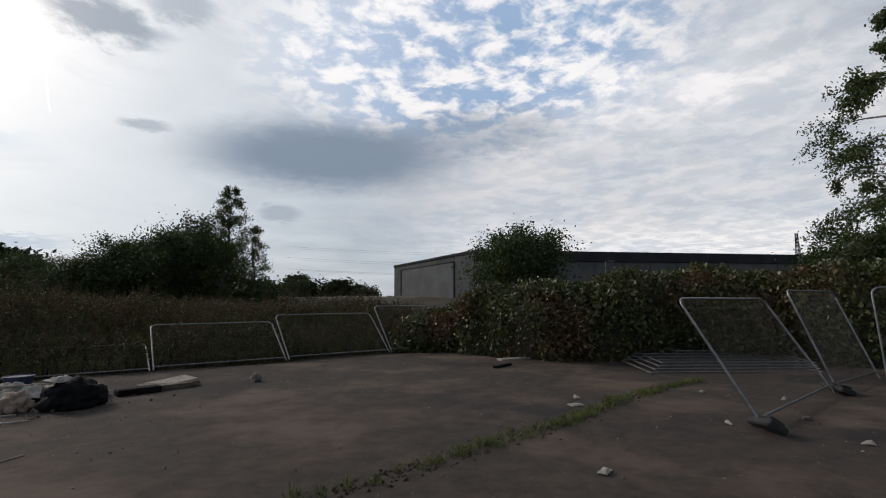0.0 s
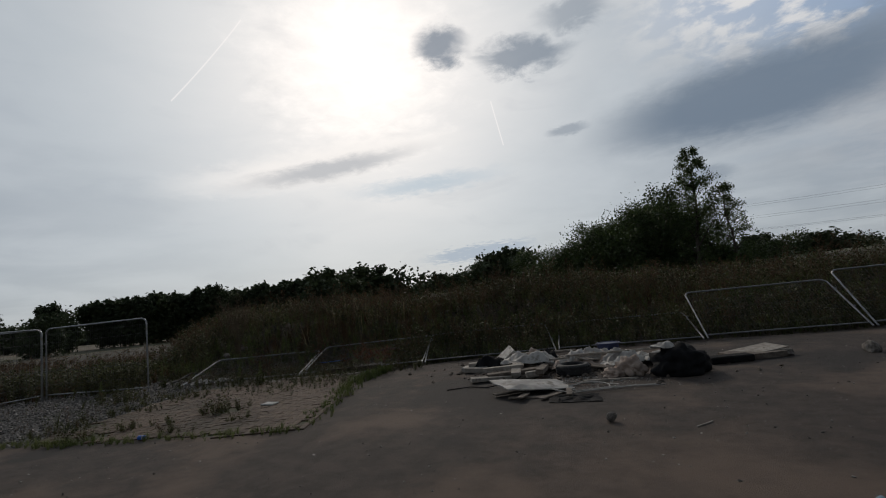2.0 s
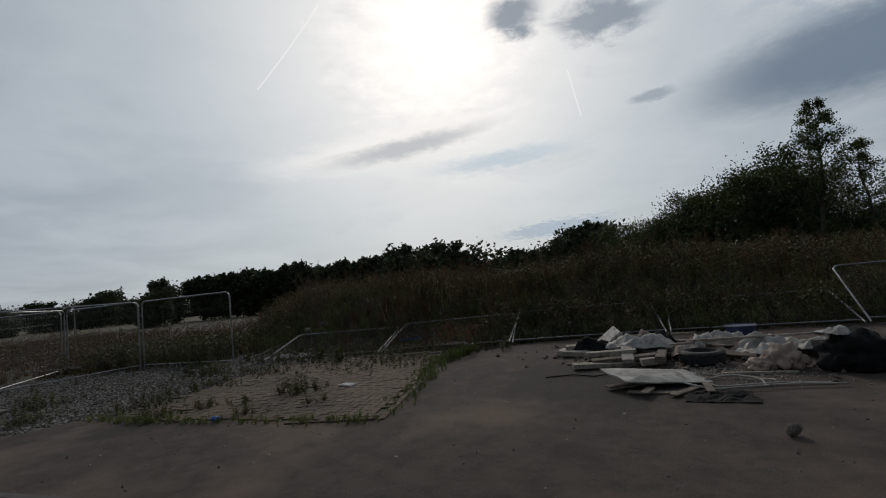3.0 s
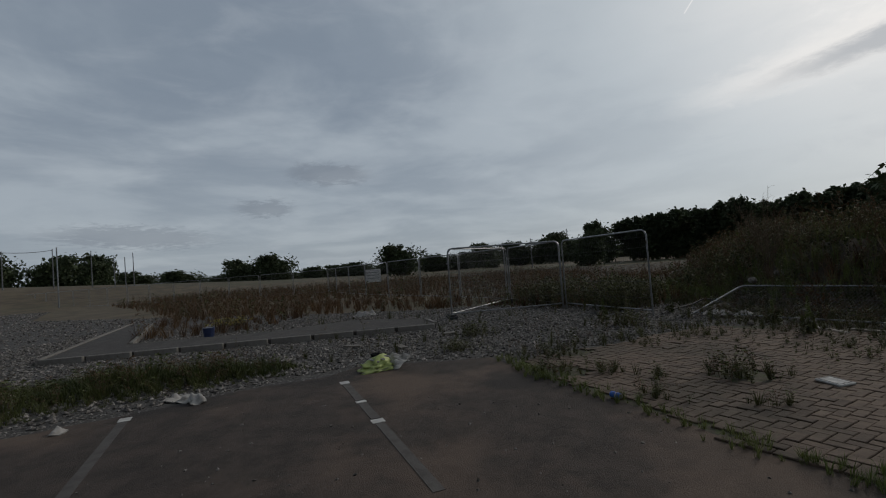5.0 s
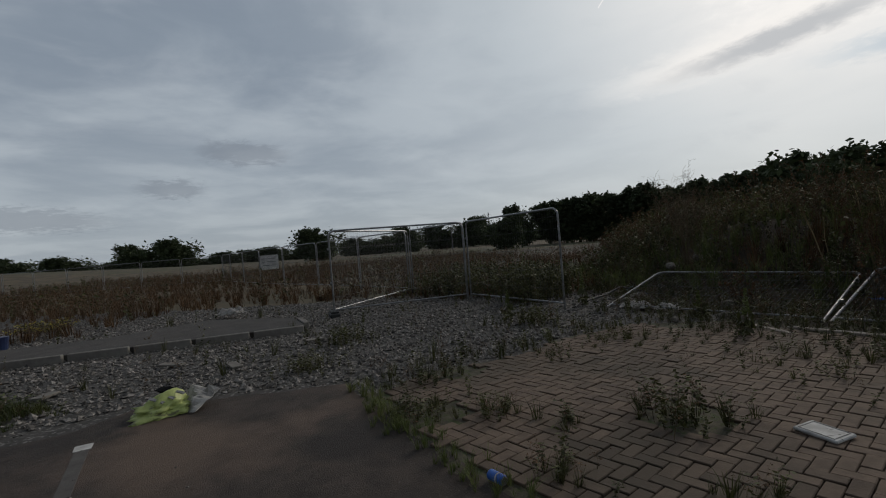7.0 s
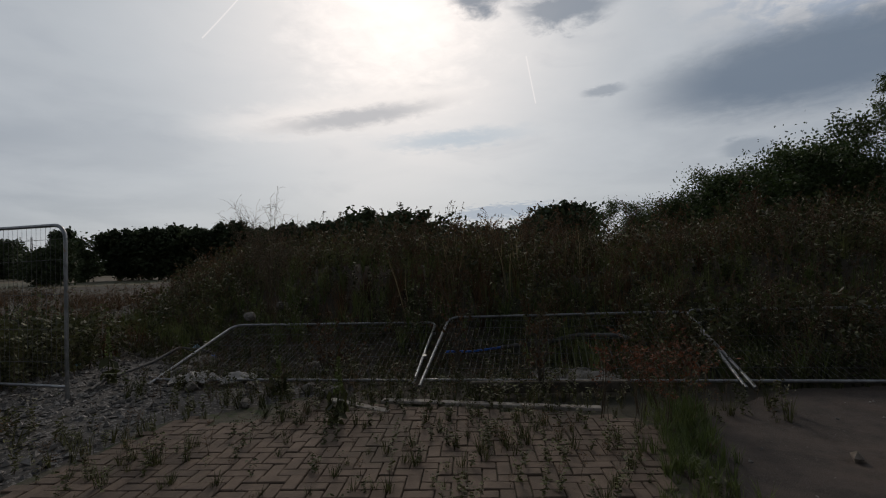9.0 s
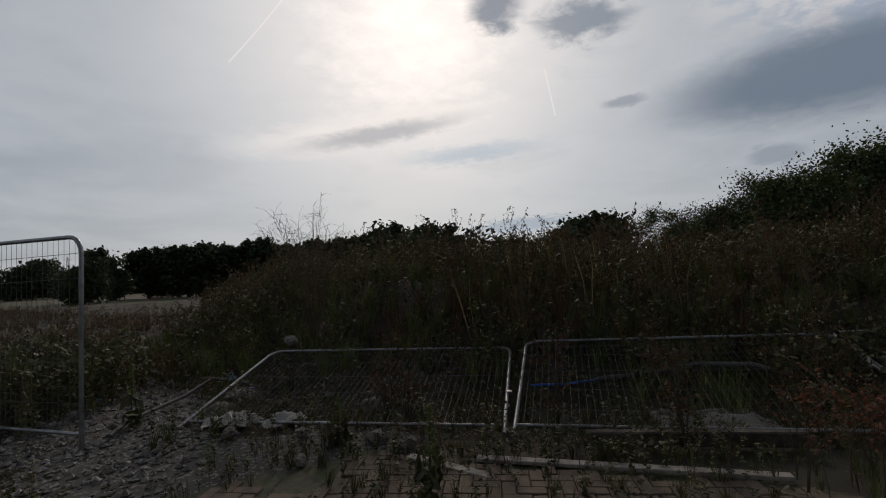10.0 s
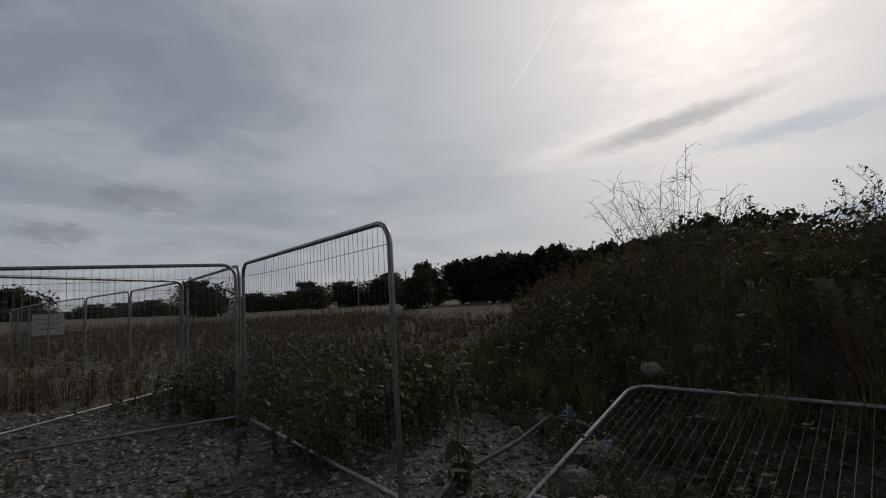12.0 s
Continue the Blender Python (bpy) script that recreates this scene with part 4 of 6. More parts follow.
shed = thing("industrial_shed", "large flat-roofed grey clad shed behind the trees", "warehouse")
SC, SL, SR, SBASE, STOP = Vector((20.0, 58.3, 0)), Vector((14.9, 86.2, 0)), Vector((80.6, 51.8, 0)), 0.5, 8.7


def slab_between(a, b, z0, z1, thick, out):
    """A wall piece from a to b, set out by out metres towards the yard."""
    d = (b - a).normalized()
    n = Vector((d.y, -d.x, 0))
    if n.y > 0:
        n = -n
    c = (a + b) / 2 + n * out
    turn = Matrix.Rotation(math.atan2(d.y, d.x), 3, "Z")
    return box(Bag(), (b - a).length, thick, z1 - z0, (c.x, c.y, z0), 0.02, 0, turn)


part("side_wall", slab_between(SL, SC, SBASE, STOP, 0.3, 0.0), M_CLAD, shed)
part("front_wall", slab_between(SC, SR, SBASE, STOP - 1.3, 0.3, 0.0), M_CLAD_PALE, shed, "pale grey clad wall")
part("fascia", slab_between(SC, SR, STOP - 1.3, STOP + 0.1, 0.5, 0.15), M_CLAD_DARK, shed, "dark grey fascia band")
part("parapet", slab_between(SL, SC, STOP - 0.25, STOP + 0.1, 0.4, 0.1), M_CLAD_DARK, shed)
a, b = SL.lerp(SC, 0.13), SL.lerp(SC, 0.80)
door_ = part("loading_panel", slab_between(a, b, SBASE, STOP - 1.1, 0.2, 0.12), M_CLAD_PALE, shed, "wide pale grey panel in a dark frame")
part("panel_frame", slab_between(a.lerp(b, -0.02), b.lerp(a, -0.02), STOP - 1.1, STOP - 0.95, 0.3, 0.14), M_CLAD_DARK, shed)
part("panel_frame", slab_between(a.lerp(b, -0.02), a, SBASE, STOP - 1.1, 0.3, 0.14), M_CLAD_DARK, shed)
part("panel_frame", slab_between(b, b.lerp(a, -0.02), SBASE, STOP - 1.1, 0.3, 0.14), M_CLAD_DARK, shed)
for i in range(1, 14):
    p = SC.lerp(SR, i / 14)
    d = (SR - SC).normalized() * 0.04
    part("rib", slab_between(p - d, p + d, SBASE, STOP - 1.3, 0.08, 0.18), M_CLAD, shed)
bm_ = Bag()
far_c = SL + SR - SC
bm_.add([(*SC.xy, STOP - 0.1), (*SR.xy, STOP - 0.1), (*far_c.xy, STOP - 0.1), (*SL.xy, STOP - 0.1), (*SC.xy, STOP - 0.3), (*SR.xy, STOP - 0.3), (*far_c.xy, STOP - 0.3), (*SL.xy, STOP - 0.3)], [[0, 1, 2, 3], [7, 6, 5, 4], [0, 4, 5, 1], [1, 5, 6, 2], [2, 6, 7, 3], [3, 7, 4, 0]])
part("roof", bm_, M_CLAD_DARK, shed)


def lamp_post(x, y, z, top_z, arm, label):
    t = thing("lamp_post", label, "lamp post", pose(x, y, z, 0, 0, 0))
    h = top_z - z
    part("pole", tube(Bag(), [(0, 0, 0), (0, 0, h * 0.5), (0, 0, h)], [0.11, 0.085, 0.06], 8), M_MAST, t)
    if arm:
        part("arm", tube(Bag(), [(0, 0, h), (0.5, 0, h + 0.06), (arm, 0, h + 0.06)], 0.035, 6), M_MAST, t)
        part("lantern", box(Bag(), 0.7, 0.25, 0.12, (arm + 0.2, 0, h), 0.03), M_MAST, t)
    return t


lamp_post(62.1, 41.4, 1.5, 10.8, 0, "tall thin grey mast on the skyline")
lamp_post(32.2, 46.9, 1.5, 6.5, 0.6, "street lamp with a short arm before the shed")
lamp_post(-99.9, 18.4, -0.1, 5.6, 0, "thin grey pole far across the field")


def pylon(x, y, h, turn):
    t = thing("pylon", "lattice steel electricity pylon on the skyline", "pylon", pose(x, y, 0, 0, 0, turn), "pylons")
    w = 0.10 * h
    thick = 0.0045 * h

    def at(q, sx, sy):
        s = w * (1 - q) ** 1.4 * 0.5 + 0.012 * h
        return (sx * s, sy * s, q * h)
    b = Bag()
    for sx in (-1, 1):
        for sy in (-1, 1):
            tube(b, [at(q, sx, sy) for q in (0, 0.25, 0.5, 0.75, 1.0)], thick, 4)
    part("leg_frame", b, M_MAST, t)
    b = Bag()
    for k in range(9):
        q, e = k / 9, (k + 1) / 9
        for sx, sy, ux, uy in ((-1, -1, 1, -1), (1, -1, 1, 1), (1, 1, -1, 1), (-1, 1, -1, -1)):
            tube(b, [at(q, sx, sy), at(e, ux, uy)], thick * 0.6, 3)
            tube(b, [at(q, ux, uy), at(e, sx, sy)], thick * 0.6, 3)
    part("lattice", b, M_MAST, t)
    for q, arm in ((0.62, 0.16), (0.76, 0.19), (0.90, 0.14)):
        b = Bag()
        for s in (-1, 1):
            tube(b, [(0, 0, (q + 0.035) * h), (s * arm * h, 0, q * h), (0, 0, q * h)], thick * 0.8, 4)
        part("cross_arm", b, M_MAST, t)
    return t


P1 = pylon(276, 199, 41, 60)
pylon(-585.0, 150.0, 36.0, 80)
for q, arm in ((0.62, 0.16), (0.76, 0.19), (0.90, 0.14)):
    for s in (-1, 1):
        p = P1.matrix_world @ Vector((s * arm * 41, 0, q * 41 - 1.5))
        for side in (-1, 1):
            e = p + Vector((280 * side, -60 * side, -4))
            pts = [p.lerp(e, k / 10) - Vector((0, 0, 22 * (k / 10) * (1 - k / 10))) for k in range(11)]
            single("power_cable", tube(Bag(), pts, 0.035, 3, cap=False), M_MAST, "thin power cable hanging from the pylon", "cable", group="power cables")

nets = []
for a, top_el, d in ((136.8, 4.5, 95), (133.3, 4.3, 95), (129.8, 4.4, 95), (126.9, 4.1, 95), (125.1, 3.6, 95), (124.2, 3.4, 95), (123.5, 3.8, 95)):
    x, y = -8.5 - d * math.sin(radians(a)), 2 + d * math.cos(radians(a))
    z = float(land(x, y)) - 0.1
    top_z = 1.5 + d * math.tan(radians(top_el))
    t = thing("net_pole", "tall thin pole of a ball-stop net", "pole", pose(x, y, z), "net poles")
    part("pole", tube(Bag(), [(0, 0, 0), (0, 0, top_z - z)], [0.09, 0.06], 6), M_MAST, t)
    nets.append(Vector((x, y, top_z - 0.2)))
x, y = -8.5 - 68 * math.sin(radians(129.5)), 2 + 68 * math.cos(radians(129.5))
t = thing("net_pole", "pale tall pole standing at the edge of gravel", "pole", pose(x, y, 0.0), "net poles")
part("pole", tube(Bag(), [(0, 0, -0.2), (0, 0, 6.9)], [0.08, 0.06], 8), M_STEEL, t)
for i, j in ((1, 2), (0, 1)):
    a, b = nets[i], nets[j]
    pts = [a.lerp(b, k / 8) - Vector((0, 0, (0.2 if i else 0.9) * math.sin(math.pi * k / 8))) for k in range(9)]
    single("net_rope", tube(Bag(), pts, 0.04, 4, cap=False), M_MAST, "slack net rope between two poles", "rope")

# the board on the far fence
sign = thing("site_sign", "white rectangular notice board hung on the fence", "sign", pose(-38.93, -2.79, 0.85, 0, 0, 98))
part("board", box(Bag(), 1.0, 0.02, 0.82, (0, -0.06, 0), 0.003), M_PAINT_NEW, sign)
for z in (0.22, 0.42, 0.60):
    part("text_bar", box(Bag(), 0.72, 0.004, 0.035, (0, -0.073, z), 0.0), M_MAST, sign)

# ---- the tarmac path slab with its kerbs ----
SLAB = [(-18.98, -7.15), (-20.25, 1.60), (-21.70, 1.15), (-22.86, -0.97), (-21.39, -2.66), (-20.94, -6.60), (-27.20, -9.95), (-28.30, -11.25)]
slab = thing("path_slab", "raised tarmac path around an overgrown bed", "path", kind="structure")
for piece in ((0, 1, 4, 5), (1, 2, 3, 4), (0, 5, 6, 7)):
    ring = [SLAB[k] for k in piece]
    n = len(ring)
    v = [(x, y, z) for z in (0.10, -0.06) for x, y in ring]
    part("tarmac_section", Bag().add(v, [[3, 2, 1, 0], [4, 5, 6, 7]] + [[k, (k + 1) % n, (k + 1) % n + n, k + n] for k in range(n)]), M_SLAB, slab)
KERB = None
for a, b in (((-18.90, -7.20), (-20.17, 1.62)), ((-20.25, 1.67), (-21.75, 1.22)), ((-18.98, -7.24), (-28.32, -11.35)), ((-21.02, -6.52), (-27.22, -9.84))):
    a, b = Vector((*a, 0)), Vector((*b, 0))
    n = int((b - a).length / 0.915)
    d = (b - a) / n
    for i in range(n):
        c = a + d * (i + 0.5)
        m = pose(c.x, c.y, -0.06 + 0.004 * math.sin(i * 5.3), 0, 0, math.degrees(math.atan2(d.y, d.x)) + 0.4 * math.sin(i * 3.1))
        if KERB is None:
            KERB = single("kerb_stone", box(Bag(), 0.905, 0.11, 0.185, (0, 0, 0), 0.012), M_CONCRETE, "weathered concrete kerb edging beside the path", "kerb", m, group="kerb stones")
        else:
            copy_thing(KERB, m)

# ---- painted bay lines ----
def bay_line(pts, label):
    t = thing("bay_line", label, "road marking", kind="structure")
    for (x0, y0), (x1, y1), w, fresh in pts:
        d = Vector((x1 - x0, y1 - y0, 0))
        c = Vector(((x0 + x1) / 2, (y0 + y1) / 2, 0.001))
        part("stripe", box(Bag(), d.length, w, 0.003, c, 0.0, 0, Matrix.Rotation(math.atan2(d.y, d.x), 3, "Z")), M_PAINT_NEW if fresh else M_PAINT, t)


L1, L2 = Vector((-15.13, 0.42)), Vector((-11.67, 1.82))
f1 = lambda k: tuple(L1.lerp(L2, k))
bay_line([(f1(0.0), f1(0.04), 0.13, 1), (f1(0.045), f1(0.30), 0.10, 0), (f1(0.305), f1(0.33), 0.12, 1), (f1(0.335), f1(0.515), 0.10, 0), (f1(0.52), f1(0.555), 0.13, 1), (f1(0.56), f1(1.0), 0.09, 0)], "worn white parking bay line with brighter patches")
L1b, L2b = Vector((-14.09, -1.94)), Vector((-11.09, -0.60))
f2 = lambda k: tuple(L1b.lerp(L2b, k))
bay_line([(f2(0.0), f2(0.05), 0.13, 1), (f2(0.055), f2(0.9), 0.10, 0)], "faded white parking bay line on asphalt")

# ---- stones, rubble and litter on the ground ----
def stone_mesh(seed, rough=0.22, flat=0.7, sub=1):
    r = np.random.default_rng(seed)
    bm = bmesh.new()
    bmesh.ops.create_icosphere(bm, subdivisions=sub, radius=0.5)
    bm.verts.index_update()
    v = np.array([q.co[:] for q in bm.verts])
    f = np.array([[q.index for q in p.verts] for p in bm.faces])
    bm.free()
    v = v * (1 + r.uniform(-rough, rough, (len(v), 1)))
    v *= np.array([1.0, r.uniform(0.65, 0.95), flat * r.uniform(0.8, 1.1)])
    v[:, 2] -= v[:, 2].min() * 0.75
    return v, f


def pebbles(name, xs, ys, zs, size, mat, label, category, seed):
    r = np.random.default_rng(seed)
    o = np.array([(1, 0, 0), (-1, 0, 0), (0, 1, 0), (0, -1, 0), (0, 0, 1), (0, 0, -1)], float) * 0.5
    f = np.array([(0, 2, 4), (2, 1, 4), (1, 3, 4), (3, 0, 4), (2, 0, 5), (1, 2, 5), (3, 1, 5), (0, 3, 5)])
    n = len(xs)
    v = o[None] * r.uniform(0.6, 1.3, (n, 6, 1)) + r.normal(0, 0.07, (n, 6, 3))
    a, b = r.uniform(0, 6.28, n), r.uniform(-0.6, 0.6, n)
    c, s = np.cos(a)[:, None], np.sin(a)[:, None]
    z = v[:, :, 2] * 0.65 + v[:, :, 0] * b[:, None] * 0.4
    p = np.stack([v[:, :, 0] * c - v[:, :, 1] * s, v[:, :, 0] * s + v[:, :, 1] * c, z], -1) * size[:, None, None]
    p += np.stack([xs, ys, zs + size * 0.18], -1)[:, None]
    bag = Bag()
    bag.add(p.reshape(-1, 3), (f[None] + 6 * np.arange(n)[:, None, None]).reshape(-1, 3))
    return single(name, bag, mat, label, category, kind="stuff")


def inside(x, y, poly):
    x, y = np.asarray(x), np.asarray(y)
    hit = np.zeros(x.shape, bool)
    for (x0, y0), (x1, y1) in zip(poly, poly[1:] + poly[:1]):
        c = ((y0 > y) != (y1 > y)) & (x < (x1 - x0) * (y - y0) / (y1 - y0 + 1e-12) + x0)
        hit ^= c
    return hit


r5 = np.random.default_rng(51)
x, y = r5.uniform(-27, -12.5, 52000), r5.uniform(-11, 8.3, 52000)
near_yard = np.exp(-((x + 17) ** 2 + (y - 3) ** 2) / 120)
k = inside(x, y, GRAVEL) & ~inside(x, y, PAVE) & ~inside(x, y, YARD) & ~inside(x, y, SLAB) & (r5.uniform(0, 1, len(x)) < 0.35 + 0.65 * near_yard)
x, y = x[k], y[k]
pebbles("gravel_stones", x, y, np.full(len(x), -0.012), 0.04 + 0.06 * r5.uniform(0, 1, len(x)) ** 2, M_STONE, "loose angular grey gravel stones", "gravel", 52)
x, y = r5.uniform(-60, -20, 16000), r5.uniform(-45, -9, 16000)
k = inside(x, y, GRAVEL) & ~inside(x, y, SLAB)
x, y = x[k], y[k]
pebbles("far_gravel_stones", x, y, np.full(len(x), -0.012), 0.07 + 0.09 * r5.uniform(0, 1, len(x)) ** 2, M_STONE, "pale gravel stones spread over the wide bed", "gravel", 53)
# grit and chips on the asphalt
x, y = r5.uniform(-14.5, 8, 9000), r5.uniform(-1, 16, 9000)
k = inside(x, y, YARD) & (r5.uniform(0, 1, len(x)) < 0.25 + 0.75 * patchy(x, y, 0.6, 1.0))
x, y = x[k], y[k]
pebbles("asphalt_grit", x, y, rise(x, y) - 0.002, 0.009 + 0.032 * r5.uniform(0, 1, len(x)) ** 4, M_STONE, "small pale chips and grit scattered on asphalt", "grit", 54)
# rubble on the bank's bare end
STONES = []
for i in range(6):
    v, f = stone_mesh(60 + i, 0.2, 0.7, 2)
    STONES.append(Bag().add(v, f).mesh("rubble_stone", [M_RUBBLE]))
x, y, z, u, s = bank_points(3000, -8.5, -0.5, -0.6, 2.6, 55, 1.0, False)
k = rng.uniform(0, 1, len(x)) < np.clip(1.3 - 0.45 * u + 0.62 * np.maximum(0, -3 - s) * 0.45, 0.1, 1)
pebbles("bank_rubble_chips", x[k], y[k], z[k] - 0.01, 0.03 + 0.08 * rng.uniform(0, 1, k.sum()) ** 2, M_RUBBLE, "broken brick and stone chips on bare soil", "rubble", 56)
r6 = random.Random(14)


def rock(x, y, size, z=None, label="pale broken rubble stone lying on the bank", mesh=None):
    ob = new("rubble_stone", STONES[r6.randrange(6)] if mesh is None else STONES[mesh])
    z = float(land(x, y)) + 0.03 if z is None else z
    ob.matrix_world = pose(x, y, z - 0.2 * size, r6.uniform(-25, 25), r6.uniform(-25, 25), r6.uniform(0, 360)) @ Matrix.Diagonal((size, size * r6.uniform(0.8, 1.1), size * r6.uniform(0.8, 1.2), 1))
    return tagged(ob, label, "rubble", "rubble stones")


for i in range(80):
    s_ = r6.uniform(-7.5, -2.2)
    u_ = r6.uniform(0.2, 2.6) + 0.62 * max(0, -3 - s_) * 0.8
    x, y = MARK[0] + ALONG[0] * s_ + BEHIND[0] * u_, MARK[1] + ALONG[1] * s_ + BEHIND[1] * u_
    rock(x, y, r6.choice((0.07, 0.09, 0.12, 0.12, 0.16, 0.2)))
rock(-20.21, 9.46, 0.28, 0.58, "large pale boulder set in the bank", 1)
rock(-20.07, 10.03, 0.22, 0.72, "grey boulder half buried in the bank", 2)
for x, y, d in ((-21.56, 7.28, 0.30), (-21.27, 7.42, 0.22), (-20.25, 8.64, 0.22), (-19.71, 8.41, 0.5), (-19.39, 7.97, 0.4), (-21.04, 8.58, 0.26), (-17.96, 8.97, 0.28), (-15.05, 10.09, 0.25)):
    rock(x, y, d, None, "broad flat lump of broken concrete")
for x, y, d in ((-5.09, 10.47, 0.26), (-3.92, 10.67, 0.30), (-7.03, 5.74, 0.13), (-17.10, 8.20, 0.2), (-16.71, 8.19, 0.18), (-18.42, 7.53, 0.2), (-17.26, 7.48, 0.14), (-17.78, 7.89, 0.14)):
    rock(x, y, d, float(rise(x)) + 0.04, "loose brown stone lying on the ground")

# ---- paving bricks ----
M_BLACK_BAG = material("black_plastic", (0.008, 0.008, 0.009), (0.016, 0.016, 0.017), 5.0, 0.8, 0.5, 22.0, spec=0.12)
M_PINK = material("stained_cushion_cloth", (0.33, 0.25, 0.20), (0.47, 0.38, 0.32), 5.0, 0.9, 0.4, 30.0, spots=(0.2, 0.14, 0.1), spot_scale=7.0, spot_lo=0.55)
M_PALE = material("dirty_white_sheet", (0.30, 0.28, 0.255), (0.46, 0.44, 0.41), 4.0, 0.7, 0.4, 25.0, spots=(0.2, 0.18, 0.15), spot_scale=5.0, spot_lo=0.55)
M_WOOD = material("weathered_wood", (0.10, 0.08, 0.062), (0.19, 0.155, 0.125), 9.0, 0.9, 0.5, 40.0, spots=(0.10, 0.08, 0.06), spot_scale=12.0)
M_WOOD_PALE = material("pale_timber", (0.26, 0.225, 0.19), (0.40, 0.36, 0.31), 9.0, 0.9, 0.5, 40.0, spots=(0.2, 0.17, 0.14), spot_scale=9.0)
M_BLUE = material("blue_plastic", (0.012, 0.09, 0.42), (0.022, 0.13, 0.52), 6.0, 0.4, 0.1, 30.0)
M_BLUE_DARK = material("dark_blue_plastic", (0.012, 0.022, 0.07), (0.02, 0.035, 0.10), 6.0, 0.45, 0.1, 30.0)
M_BLUE_PALE = material("pale_blue_plastic", (0.16, 0.30, 0.38), (0.24, 0.38, 0.46), 6.0, 0.5, 0.1, 30.0)
M_GREEN_BAG = material("lime_printed_plastic", (0.36, 0.42, 0.12), (0.46, 0.52, 0.18), 5.0, 0.5, 0.3, 25.0, spots=(0.2, 0.2, 0.1), spot_scale=8.0)
M_GREY_PIPE = material("grey_pipe", (0.055, 0.052, 0.05), (0.095, 0.09, 0.085), 5.0, 0.7, 0.3, 30.0)

ax_ = np.array([-0.523, 0.852])
bx_ = np.array([0.852, 0.523])
org = np.array([-11.15, 4.63])
brick = box(Bag(), 0.193, 0.093, 0.05, (0, 0, -0.05), 0.005)
PAVER = brick.mesh("paving_brick", [M_PAVER])
bv, bf = np.concatenate(brick.v), np.concatenate(brick.f)
bed = bpy.data.objects["paver_bed"]
spots_ = []
for i in range(-80, 90):
    for j in range(-80, 14):
        k = (i - j) % 4
        if k == 0:
            spots_.append((i * 0.1 + 0.1, j * 0.1 + 0.05, 0.0))
        elif k == 3:
            spots_.append((i * 0.1 + 0.05, j * 0.1 + 0.1, 90.0))
r7 = np.random.default_rng(77)
turn0 = math.degrees(math.atan2(ax_[1], ax_[0]))
BALD = [(-13.90, 5.25, 0.33), (-15.92, 3.87, 0.30), (-14.76, 3.45, 0.3), (-17.09, 7.38, 0.4)]
todo = []
for p, q, t in spots_:
    c = org + ax_ * p + bx_ * q
    if any(math.dist(c, (bx, by)) < br for bx, by, br in BALD):
        continue
    ring = [(c[0] + 0.09 * math.cos(w), c[1] + 0.09 * math.sin(w)) for w in (0, 1.57, 3.14, 4.71)]
    if all(inside(np.array(g[0]), np.array(g[1]), PAVE) for g in ring):
        todo.append((c[0], c[1], turn0 + t + r7.normal(0, 0.7), 0.004 + r7.normal(0, 0.0028), r7.normal(0, 0.8), r7.normal(0, 0.8)))
todo.sort(key=lambda g: abs((g[0] + 13.5) * 0.40 + (g[1] - 4.9) * 0.92) + 0.15 * abs(g[0] + 13))
rest = Bag()
for i, (x, y, t, z, tx, ty) in enumerate(todo):
    m = pose(x, y, z + 0.012, tx, ty, t)
    if i < 300:
        ob = new("brick", PAVER)
        ob.parent = bed
        ob.matrix_world = m
    else:
        w = np.array(m)
        rest.add(bv @ w[:3, :3].T + w[:3, 3], bf)
rest_ob = part("paving_bricks", rest, M_PAVER, bed, "worn brown paving bricks in herringbone", kind="stuff")
for i in range(22):
    p = org + ax_ * (0.2 * i + 0.05) + bx_ * 0.06
    if i * 0.2 < 4.2:
        ob = new("edging_brick", PAVER)
        ob.parent = bed
        ob.matrix_world = pose(p[0], p[1], 0.018, 0, 0, turn0 + r7.normal(0, 1))
for i in range(14):
    p = org - bx_ * (0.205 * i + 0.12) + ax_ * 0.02
    if not inside(np.array(p[0] - 0.05), np.array(p[1] + 0.05), PAVE):
        continue
    ob = new("edging_brick", PAVER)
    ob.parent = bed
    ob.matrix_world = pose(p[0], p[1], 0.018, 0, 0, math.degrees(math.atan2(bx_[1], bx_[0])) + r7.normal(0, 1.5))

